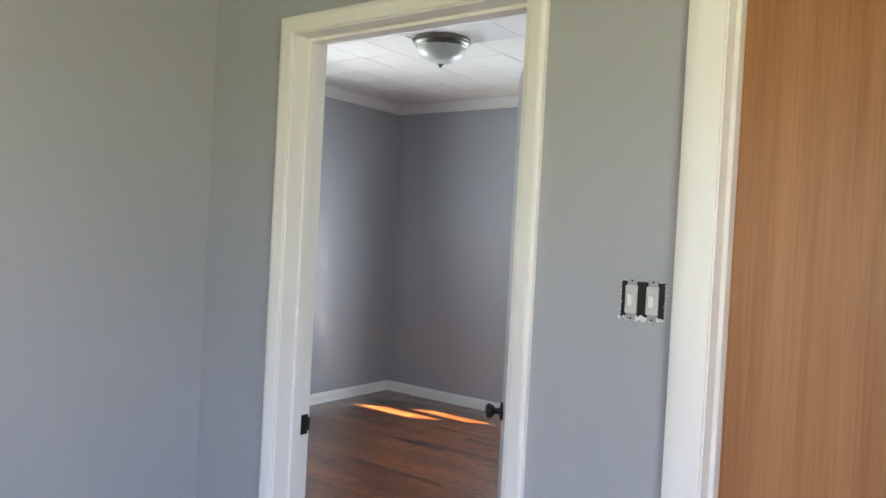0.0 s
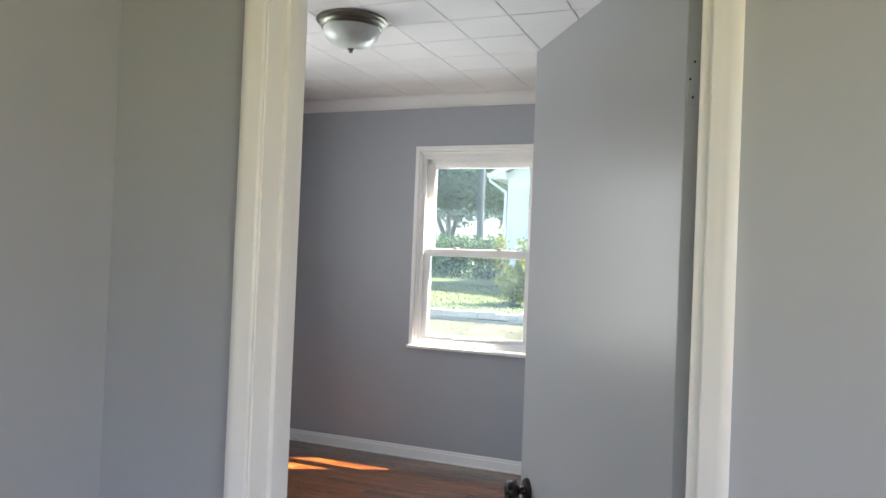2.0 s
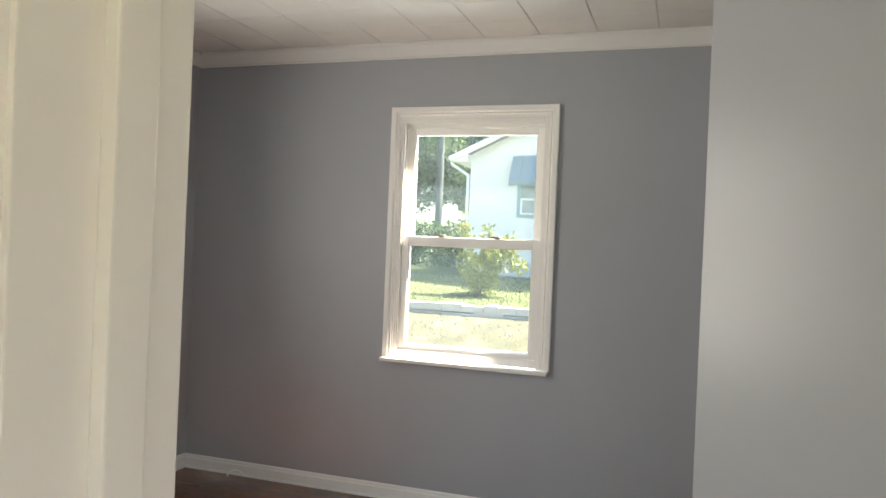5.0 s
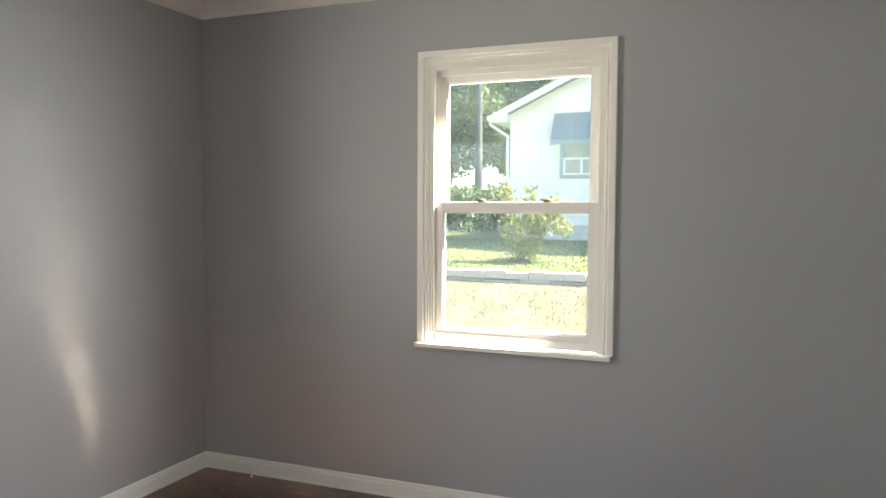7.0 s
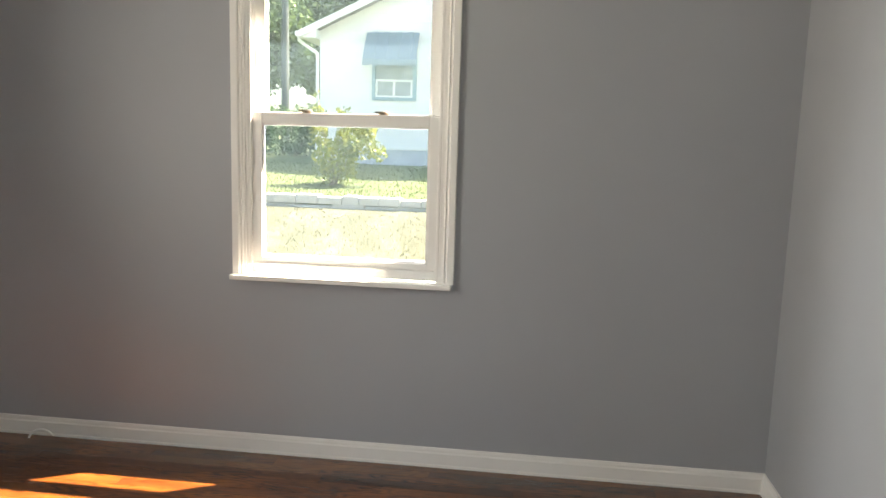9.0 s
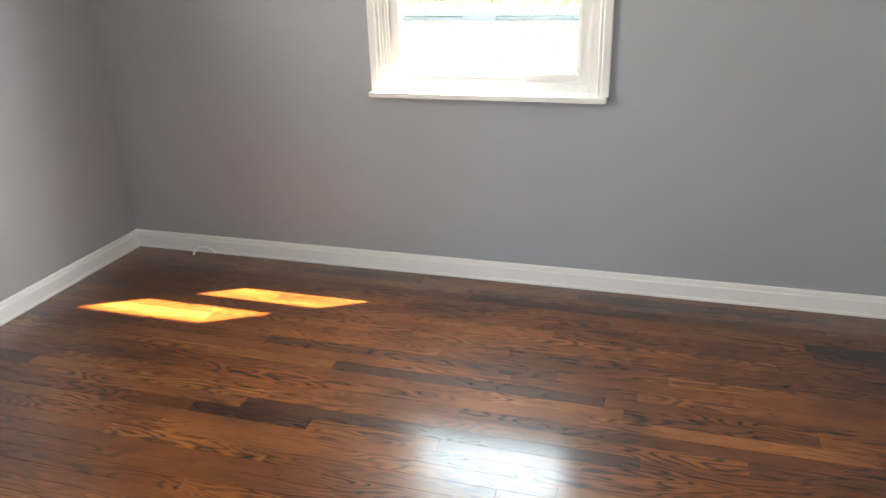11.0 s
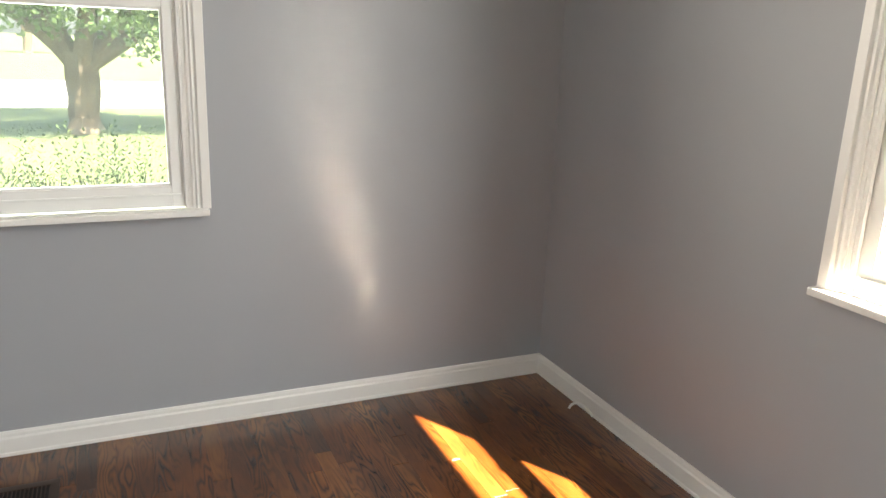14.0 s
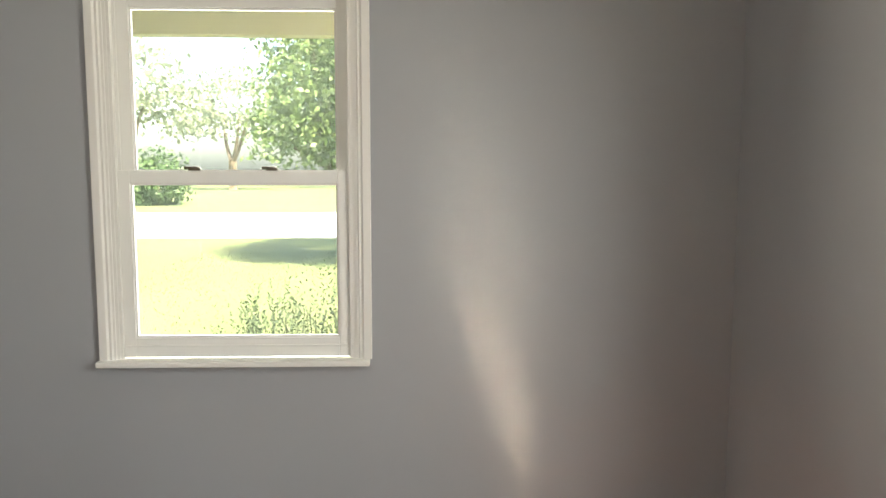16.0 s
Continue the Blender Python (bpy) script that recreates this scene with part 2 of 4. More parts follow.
def leafy(name, lo, hi):
    m, n, l, p = node_material(name)
    g = n.new("ShaderNodeNewGeometry")
    c = ramp(n, l, g.outputs["Random Per Island"], [(0.0, lo), (1.0, hi)])
    l.new(c.outputs["Color"], p.inputs["Base Color"])
    p.inputs["Roughness"].default_value = 0.5
    tr = n.new("ShaderNodeBsdfTranslucent")
    l.new(c.outputs["Color"], tr.inputs["Color"])
    ad = n.new("ShaderNodeMixShader")
    ad.inputs[0].default_value = 0.35
    l.new(p.outputs[0], ad.inputs[1])
    l.new(tr.outputs[0], ad.inputs[2])
    l.new(ad.outputs[0], n["Material Output"].inputs["Surface"])
    return m


LEAF = leafy("tree_leaves", (0.08, 0.145, 0.045), (0.165, 0.23, 0.08))
# leaf tones lightened to imitate haze over far trees
LEAF_HAZE = leafy("haze_pale_leaves", (0.20, 0.24, 0.17), (0.30, 0.34, 0.25))
LEAF_DARK = leafy("hedge_leaves", (0.045, 0.095, 0.035), (0.095, 0.165, 0.06))
LEAF_YELLOW = leafy("yellow_bush_leaves", (0.14, 0.18, 0.035), (0.34, 0.34, 0.08))
BLADES = leafy("grass_blades", (0.055, 0.09, 0.02), (0.13, 0.155, 0.045))
DRY_BLADES = leafy("dry_blades", (0.06, 0.058, 0.026), (0.16, 0.145, 0.08))

# ---- mesh helpers ----


def obj(name, bm, material, smooth=False):
    me = bpy.data.meshes.new(name)
    bm.to_mesh(me)
    bm.free()
    me.materials.append(material)
    if smooth:
        me.shade_smooth()
        me.set_sharp_from_angle(angle=radians(38))
    return new(name, me)


def part(name, bm, material, parent, label="", smooth=False):
    ob = obj(name, bm, material, smooth)
    ob.parent = parent
    if label:
        ob["label"] = label
    return ob


def box(bm, x0, x1, y0, y1, z0, z1):
    v = [bm.verts.new(c) for c in ((x0, y0, z0), (x1, y0, z0), (x1, y1, z0), (x0, y1, z0), (x0, y0, z1), (x1, y0, z1), (x1, y1, z1), (x0, y1, z1))]
    for f in ((3, 2, 1, 0), (4, 5, 6, 7), (0, 1, 5, 4), (1, 2, 6, 5), (2, 3, 7, 6), (3, 0, 4, 7)):
        bm.faces.new([v[k] for k in f])


def boxes(*dims, bevel=0.0):
    bm = bmesh.new()
    for d in dims:
        box(bm, *d)
    if bevel:
        bmesh.ops.bevel(bm, geom=bm.edges[:], offset=bevel, segments=2, profile=0.6, affect="EDGES")
    return bm


def sweep(profile, start, end, side, up=(0, 0, 1), mitre0=0.0, mitre1=0.0, flare0=0.0, flare1=0.0):
    """A moulding: the profile (out, height) drawn from start to end, out along side; mitres lengthen the ends by mitre * out, flares by flare * height."""
    bm = bmesh.new()
    a, b, s, u = Vector(start), Vector(end), Vector(side), Vector(up)
    d = (b - a).normalized()
    r0 = [bm.verts.new(a + s * o + u * h - d * (o * mitre0 + h * flare0)) for o, h in profile]
    r1 = [bm.verts.new(b + s * o + u * h + d * (o * mitre1 + h * flare1)) for o, h in profile]
    k = len(profile)
    for i in range(k):
        j = (i + 1) % k
        bm.faces.new((r0[i], r0[j], r1[j], r1[i]))
    bm.faces.new(r0[::-1])
    bm.faces.new(r1)
    bmesh.ops.recalc_face_normals(bm, faces=bm.faces[:])
    return bm


def lathe(profile, steps=40):
    """Turned about z: profile of (radius, height)."""
    bm = bmesh.new()
    rings = []
    for r, h in profile:
        if r < 1e-5:
            rings.append([bm.verts.new((0, 0, h))])
        else:
            rings.append([bm.verts.new((r * math.cos(2 * math.pi * k / steps), r * math.sin(2 * math.pi * k / steps), h)) for k in range(steps)])
    for a, b in zip(rings, rings[1:]):
        for k in range(steps):
            j = (k + 1) % steps
            if len(a) == 1 and len(b) > 1:
                bm.faces.new((a[0], b[k], b[j]))
            elif len(b) == 1 and len(a) > 1:
                bm.faces.new((a[k], b[0], a[j]))
            elif len(a) > 1:
                bm.faces.new((a[k], b[k], b[j], a[j]))
    bmesh.ops.recalc_face_normals(bm, faces=bm.faces[:])
    return bm


def moved(bm, m):
    bm.transform(m)
    return bm


def thing(name, m=Matrix(), label="", category="", group="", kind=""):
    e = new(name)
    e.matrix_world = m
    return tagged(e, label, category, group, kind)


# ---- rooms ----
W, D, H = 3.606, -3.53, 2.60        # bedroom east wall, south wall, ceiling
HALL = -3.66                        # hall face of the door wall
HX0, HX1, HY = 2.28, 5.55, -6.70    # hall west, east and back walls
OUT = 0.12                          # outer wall thickness
JL, JR, DH = 2.672, 3.487, 2.026    # door opening
CL, CR = 3.962, 4.78                # closet door opening
W1 = (1.382, 2.231)                 # window openings
W2 = (-2.298, -1.417)
SILL, HEAD = 0.812, 2.18


def structure(name, bm, material, label, category):
    return tagged(obj(name, bm, material), label, category, kind="structure")


structure("wall_north", boxes((-OUT, W1[0], 0, OUT, -0.02, H), (W1[1], W + 0.12, 0, OUT, -0.02, H), (W1[0], W1[1], 0, OUT, -0.02, SILL - 0.022), (W1[0], W1[1], 0, OUT, HEAD, H)), WALL, "grey painted bedroom wall with a sash window", "wall")
structure("wall_west", boxes((-OUT, 0, D, W2[0], -0.02, H), (-OUT, 0, W2[1], 0, -0.02, H), (-OUT, 0, W2[0], W2[1], -0.02, SILL - 0.022), (-OUT, 0, W2[0], W2[1], HEAD, H)), WALL, "grey painted bedroom wall facing the lawn", "wall")
structure("wall_east", boxes((W, W + 0.12, D, 0, -0.02, H)), WALL, "plain grey painted bedroom wall", "wall")
structure("wall_south", boxes((-OUT, JL - 0.018, HALL, D, -0.02, H), (JR + 0.018, CL - 0.018, HALL, D, -0.02, H), (CR + 0.018, HX1 + 0.15, HALL, D, -0.02, H), (JL - 0.018, JR + 0.018, HALL, D, DH + 0.018, H), (CL - 0.018, CR + 0.018, HALL, D, DH + 0.018, H)), WALL, "grey painted wall with the bedroom doorway", "wall")
structure("wall_hall_west", boxes((HX0 - 0.12, HX0, HY, HALL, -0.02, H)), WALL, "grey painted side wall of the hall", "wall")
# back opening is added out of view for the second hall lamp
structure("wall_hall_back", boxes((HX0 - 0.12, 3.1, HY - 0.15, HY, -0.02, H), (4.7, HX1 + 0.15, HY - 0.15, HY, -0.02, H), (3.1, 4.7, HY - 0.15, HY, -0.02, 0.85), (3.1, 4.7, HY - 0.15, HY, 2.15, H)), WALL, "grey painted hall wall with an unseen, added window opening", "wall")
# opening added out of view for the east hall lamp
structure("wall_hall_east", boxes((HX1, HX1 + 0.15, HY, -6.15, -0.02, H), (HX1, HX1 + 0.15, -4.55, HALL, -0.02, H), (HX1, HX1 + 0.15, -6.15, -4.55, -0.02, 0.85), (HX1, HX1 + 0.15, -6.15, -4.55, 2.15, H)), WALL, "grey painted hall wall with a wide, unseen, added window opening", "wall")
structure("subfloor", boxes((-OUT, HX1 + 0.15, HY - 0.15, OUT, -0.06, -0.02)), DARK, "dark subfloor under the boards", "floor")
structure("foundation", boxes((-OUT, HX1 + 0.15, HY - 0.15, OUT, -0.45, -0.06)), FOUNDATION, "grey block foundation of the house", "foundation")
# slab out of view, added to keep daylight from entering above
structure("roof", boxes((-OUT, HX1 + 0.15, HY - 0.15, OUT, H + 0.03, H + 0.25)), ROOFING, "flat dark unseen slab added above the rooms to block light", "roof")


def tiled_ceiling():
    """Twelve-inch fibre tiles with bevelled, recessed joints."""
    pitch, ox, oy, gap, bev, deep = 0.305, 2.175, -0.012, 0.0012, 0.004, 0.003
    verts, faces = [], []
    xs = [0.0] + [ox + pitch * k for k in range(-8, 6) if 0.01 < ox + pitch * k < W - 0.01] + [W]
    ys = [0.0] + [oy - pitch * k for k in range(0, 13) if D + 0.01 < oy - pitch * k < -0.05] + [D]
    for x0, x1 in zip(xs, xs[1:]):
        for y1, y0 in zip(ys, ys[1:]):
            sag = random.uniform(-0.0012, 0.0012)
            b = len(verts)
            for inset, z in ((gap, H + deep), (gap + bev, H + sag)):
                verts += [(x0 + inset, y0 + inset, z), (x1 - inset, y0 + inset, z), (x1 - inset, y1 - inset, z), (x0 + inset, y1 - inset, z)]
            faces += [(b + 4, b + 7, b + 6, b + 5)] + [(b + k, b + 4 + k, b + 4 + (k + 1) % 4, b + (k + 1) % 4) for k in range(4)]
    b = len(verts)
    verts += [(-OUT, HY - 0.15, H + 0.004), (HX1 + 0.15, HY - 0.15, H + 0.004), (HX1 + 0.15, OUT, H + 0.004), (-OUT, OUT, H + 0.004)]
    verts += [(x, y, H + 0.03) for x, y, _ in verts[b:]]
    faces += [(b, b + 3, b + 2, b + 1), (b + 4, b + 5, b + 6, b + 7)] + [(b + k, b + (k + 1) % 4, b + 4 + (k + 1) % 4, b + 4 + k) for k in range(4)]
    me = bpy.data.meshes.new("ceiling")
    me.from_pydata(verts, [], faces)
    me.materials.append(CEIL)
    return tagged(new("ceiling", me), "white square fibre ceiling tiles with thin joints", "ceiling", kind="structure")


tiled_ceiling()

CROWN_P = [(0, 0), (0.010, 0), (0.014, 0.006), (0.014, 0.014), (0.022, 0.030), (0.034, 0.052), (0.044, 0.066), (0.050, 0.070), (0.050, 0.085), (0, 0.085)]
BASE_P = [(0, 0), (0.017, 0), (0.017, 0.010), (0.0150, 0.014), (0.0145, 0.062), (0.0105, 0.068), (0.0095, 0.078), (0.006, 0.086), (0, 0.086)]
CZ = H - 0.086
for nm, prof, z, mat, lab, cat in (("crown_moulding", CROWN_P, CZ, CROWN, "white painted cove crown moulding along the ceiling", "moulding"), ("baseboard", BASE_P, 0.0, TRIM, "white painted baseboard with a moulded top", "baseboard")):
    for a, b, s in (((0, 0), (W, 0), (0, -1)), ((0, D), (0, 0), (1, 0)), ((W, 0), (W, D), (-1, 0))):
        tagged(obj(nm, sweep(prof, (*a, z), (*b, z), (*s, 0), mitre0=-1, mitre1=-1), mat), lab, cat, kind="structure")
    ends = ((0, W),) if nm == "crown_moulding" else ((0, JL - 0.075), (JR + 0.075, W))
    for x0, x1 in ends:
        tagged(obj(nm, sweep(prof, (x1, D, z), (x0, D, z), (0, 1, 0)), mat), lab, cat, kind="structure")
for x0, x1 in ((HX0, JL - 0.062), (JR + 0.06, CL - 0.062)):
    tagged(obj("baseboard", sweep(BASE_P, (x0, HALL, 0), (x1, HALL, 0), (0, -1, 0)), TRIM), "white painted baseboard with a moulded top", "baseboard", kind="structure")
tagged(obj("baseboard", sweep(BASE_P, (HX0, HY, 0), (HX0, HALL, 0), (1, 0, 0)), TRIM), "white painted baseboard with a moulded top", "baseboard", kind="structure")

# ---- trim of the doorway ----
CASE_P = [(0, 0), (0.015, 0), (0.0165, 0.002), (0.0165, 0.022), (0.0158, 0.025), (0.0146, 0.028), (0.0144, 0.031), (0.0146, 0.035), (0.0140, 0.040), (0.0126, 0.045), (0.0116, 0.048), (0.0112, 0.053), (0.008, 0.057), (0, 0.057)]
HALL_P = [(0, 0), (0.0145, 0), (0.0165, 0.0035), (0.0168, 0.019), (0.0150, 0.026), (0.0148, 0.034), (0.0132, 0.043), (0.0120, 0.053), (0.0085, 0.057), (0, 0.057)]
# stepped casing of the windows
WIN_P = [(0, 0), (0.018, 0), (0.020, 0.002), (0.020, 0.0280), (0.0180, 0.0305), (0.0125, 0.0330), (0.0110, 0.0345), (0.0110, 0.0395), (0.0135, 0.0410), (0.0135, 0.0440), (0.0080, 0.0490), (0.0070, 0.057), (0, 0.057)]


def casing(name, x0, x1, top, y, out, parent, w=0.057, reveal=(0.004, 0.004)):
    """Two legs and a mitred head of moulded casing round an opening; the thick edge is outermost."""
    prof = [(o, w - h * w / 0.057) for o, h in (HALL_P if out < 0 else CASE_P)]
    part("casing_leg", sweep(prof, (x0 - reveal[0], y, 0), (x0 - reveal[0], y, top + 0.004), (0, out, 0), (-1, 0, 0), flare1=1), TRIM, parent, smooth=True)
    part("casing_leg", sweep(prof, (x1 + reveal[1], y, 0), (x1 + reveal[1], y, top + 0.004), (0, out, 0), (1, 0, 0), flare1=1), TRIM, parent, smooth=True)
    part("casing_head", sweep(prof, (x0 - reveal[0], y, top + 0.004), (x1 + reveal[1], y, top + 0.004), (0, out, 0), (0, 0, 1), flare0=1, flare1=1), TRIM, parent, smooth=True)


def doorway(name, x0, x1, label, stop_y, w, reveal):
    e = thing(name, label=label, category="door frame", kind="structure")
    j = 0.018
    part("jamb", boxes((x0 - j, x0, HALL - 0.002, D + 0.002, 0, DH), bevel=0.0015), TRIM, e)
    part("jamb", boxes((x1, x1 + j, HALL - 0.002, D + 0.002, 0, DH), bevel=0.0015), TRIM, e)
    part("jamb_head", boxes((x0 - j, x1 + j, HALL - 0.002, D + 0.002, DH, DH + j), bevel=0.0015), TRIM, e)
    s0, s1 = stop_y
    part("door_stop", boxes((x0, x0 + 0.011, s0, s1, 0, DH - 0.011), bevel=0.002), TRIM, e)
    part("door_stop", boxes((x1 - (0.004 if x1 == JR else 0.011), x1, s0, s1, 0, DH - 0.011), bevel=0.002), TRIM, e)
    part("door_stop_head", boxes((x0, x1, s0, s1, DH - 0.011, DH), bevel=0.002), TRIM, e)
    casing("casing", x0, x1, DH, HALL, -1, e, w, reveal)
    return e


frame_1 = doorway("door_frame_1", JL, JR, "white painted moulded frame of the bedroom doorway", (D - 0.075, D - 0.04), 0.047, (0.004, 0.015))
casing("casing", JL, JR, DH, D, 1, frame_1)
strike = part("strike_plate", boxes((JL, JL + 0.002, D - 0.030, D - 0.001, 0.778, 0.842), (JL + 0.002, JL + 0.005, D - 0.002, D + 0.004, 0.788, 0.832), bevel=0.0006), BLACK, frame_1, "black metal strike plate")
doorway("door_frame_2", CL, CR, "white painted frame of the closet doorway", (HALL + 0.045, HALL + 0.085), 0.074, (0.004, 0.004))


def knob(parent, side):
    e = part("door_knob", moved(lathe([(0, 0.0), (0.033, 0.0), (0.033, 0.004), (0.029, 0.009), (0.013, 0.011), (0.010, 0.018), (0.011, 0.026), (0.022, 0.034), (0.0265, 0.044), (0.0265, 0.052), (0.022, 0.059), (0.010, 0.063), (0, 0.0635)], 32), pose(*side)), BLACK, parent, "round black metal knob", smooth=True)
    return e


def bedroom_door():
    """Flush slab hung on the right jamb, standing well open into the room."""
    L, T, top = 0.802, 0.035, 2.020
    e = thing("door_1", pose(JR - 0.002, D + 0.004, 0, 0, 0, -DOOR_OPEN), "flush grey painted door standing open into the bedroom", "door", kind="structure")
    part("slab", boxes((-L, 0, -T, 0, 0.012, top), bevel=0.0022), DOOR_PAINT, e)
    knob(e, (-L + 0.062, -T, 0.822, 90, 0, 0))
    knob(e, (-L + 0.062, 0, 0.822, -90, 0, 0))
    part("latch_plate", boxes((-L - 0.0015, -L + 0.001, -T + 0.005, -0.005, 0.793, 0.85)), BLACK, e, "black latch plate")
    for z in (1.715, 0.24):
        h = part("hinge", boxes((-0.001, 0.0022, -T + 0.003, 0.002, z, z + 0.089), bevel=0.0006), DOOR_PAINT, e, "painted-over butt hinge")
        part("hinge_barrel", moved(lathe([(0, 0), (0.0055, 0.001), (0.0055, 0.088), (0, 0.089)], 12), pose(0.003, 0.005, z)), DOOR_PAINT, h, smooth=True)
        for dy, dz in ((-0.022, 0.014), (-0.028, 0.045), (-0.020, 0.076)):
            part("screw", moved(lathe([(0, 0.0006), (0.0018, 0.0004), (0.0024, 0)], 10), pose(0.0022, dy, z + dz, 0, 90, 0)), DARK, h, "dark screw head")
    return e


DOOR_OPEN = 55.6
bedroom_door()

closet = thing("door_2", label="closed flush door in orange wood veneer", category="door", kind="structure")
part("slab", boxes((CL + 0.003, CR - 0.003, HALL + 0.087, HALL + 0.122, 0.01, DH - 0.003), bevel=0.002), VENEER, closet)
knob(closet, (CR - 0.065, HALL + 0.087, 0.9, 90, 0, 0))
structure("closet_wall", boxes((CL - 0.1, CR + 0.1, D + 0.55, D + 0.6, -0.02, H), (CL - 0.15, CL - 0.1, D, D + 0.6, -0.02, H), (CR + 0.1, CR + 0.15, D, D + 0.6, -0.02, H)), WALL, "plain walls closing the closet", "wall")

# ---- sash windows ----


def sash_window(name, m, a, b, label, locks):
    """Double-hung vinyl window in the wall: u runs along the wall, y outwards, seen from inside."""
    e = thing(name, m, label, "window", kind="structure")
    w, cz = 0.057, HEAD
    # moulded casing, flush with the stool
    prof = [(o, w - h) for o, h in WIN_P]
    part("casing_leg", sweep(prof, (a, 0, SILL), (a, 0, cz), (0, -1, 0), (-1, 0, 0), flare1=1), TRIM, e, smooth=True)
    part("casing_leg", sweep(prof, (b, 0, SILL), (b, 0, cz), (0, -1, 0), (1, 0, 0), flare1=1), TRIM, e, smooth=True)
    part("casing_head", sweep(prof, (a, 0, cz), (b, 0, cz), (0, -1, 0), (0, 0, 1), flare0=1, flare1=1), TRIM, e, smooth=True)
    part("window_stool", boxes((a - w - 0.006, b + w - 0.008, -0.045, 0.012, SILL - 0.022, SILL), bevel=0.005), TRIM, e, "white painted window stool")
    # jamb liners and inner stops
    j = 0.012
    for x0, x1 in ((a, a + j), (b - j, b)):
        part("jamb", boxes((x0, x1, -0.001, OUT, SILL, cz)), TRIM, e)
    part("jamb_head", boxes((a + j, b - j, -0.001, OUT, cz - j, cz)), TRIM, e)
    for x0, x1 in ((a + j, a + j + 0.012), (b - j - 0.012, b - j)):
        part("inner_stop", boxes((x0, x1, 0.001, 0.014, SILL, cz - j), bevel=0.002), TRIM, e)
        part("track_rib", boxes((x0, x1 if x0 == a + j else x1, 0.0515, 0.0565, SILL, cz - j), bevel=0.001), VINYL, e)
    part("inner_stop_head", boxes((a + j + 0.012, b - j - 0.012, 0.001, 0.014, cz - j - 0.024, cz - j), bevel=0.002), TRIM, e)
    part("blind_stop_head", boxes((a + j + 0.013, b - j - 0.013, 0.038, 0.056, cz - j - 0.046, cz - j), bevel=0.002), VINYL, e)
    part("outer_sill", sweep([(0.012, 0.0), (0.20, -0.03), (0.20, -0.055), (0.012, -0.03)], (a, 0, SILL), (b, 0, SILL), (0, 1, 0)), VINYL, e)
    part("outer_stop", boxes((a + j, a + j + 0.012, 0.092, 0.11, SILL, cz - j)), VINYL, e)
    part("outer_stop", boxes((b - j - 0.028, b - j, 0.092, 0.11, SILL, cz - j)), VINYL, e)
    # sashes
    s0, s1 = a + j + 0.004, b - j - 0.004
    for sash, y0, y1, z0, z1, lo, hi in (("lower_sash", 0.016, 0.049, SILL + 0.004, 1.506, 0.072, 0.047), ("upper_sash", 0.058, 0.090, 1.452, cz - j - 0.002, 0.050, 0.075)):
        st = GLASS_EDGE[0] if sash == "lower_sash" else GLASS_EDGE[1]
        fr = part(sash, boxes((s0, s0 + st, y0, y1, z0, z1), (s1 - st, s1, y0, y1, z0, z1), (s0 + st, s1 - st, y0, y1, z0, z0 + lo), (s0 + st, s1 - st, y0, y1, z1 - hi, z1), bevel=0.0025), VINYL, e)
        g0, g1, gz0, gz1 = s0 + st, s1 - st, z0 + lo, z1 - hi
        bead = 0.007
        part("glazing_bead", boxes((g0, g0 + bead, y0 + 0.009, y1 - 0.009, gz0, gz1), (g1 - bead, g1, y0 + 0.009, y1 - 0.009, gz0, gz1), (g0 + bead, g1 - bead, y0 + 0.009, y1 - 0.009, gz0, gz0 + bead), (g0 + bead, g1 - bead, y0 + 0.009, y1 - 0.009, gz1 - bead, gz1)), VINYL, fr)
        pane = part("pane", boxes((g0 + bead, g1 - bead, (y0 + y1) / 2, (y0 + y1) / 2 + 0.0005, gz0 + bead, gz1 - bead)), GLASS, fr, "clear glass pane")
        pane.visible_shadow = False
        if sash == "lower_sash":
            part("lift_rail", boxes((g0 - 0.03, g1 + 0.03, y0 - 0.007, y0 + 0.001, z0 + 0.038, z0 + 0.046), bevel=0.002), VINYL, fr)
            for u in locks:
                x = s0 + (s1 - s0) * u
                lk = part("sash_lock", moved(lathe([(0, 0.017), (0.012, 0.016), (0.021, 0.010), (0.024, 0)], 20), pose(x, y0 + 0.017, z1)), BRONZE, fr, "metal cam sash lock", smooth=True)
                part("lock_lever", boxes((x - 0.036, x - 0.002, y0 + 0.002, y0 + 0.014, z1 + 0.006, z1 + 0.015), bevel=0.002), BRONZE, lk)
            for x in (s0 + 0.05, s1 - 0.05):
                part("tilt_latch", boxes((x - 0.016, x + 0.016, y0 + 0.008, y0 + 0.024, z1, z1 + 0.005), bevel=0.0015), VINYL, fr)
    return e


GLASS_EDGE = (0.049, 0.052)
sash_window("window_1", Matrix(), *W1, "white double-hung sash window with moulded casing", (0.3, 0.7))
sash_window("window_2", pose(0, 0, 0, 0, 0, 90), *W2, "white double-hung sash window over the lawn", (0.33, 0.66))

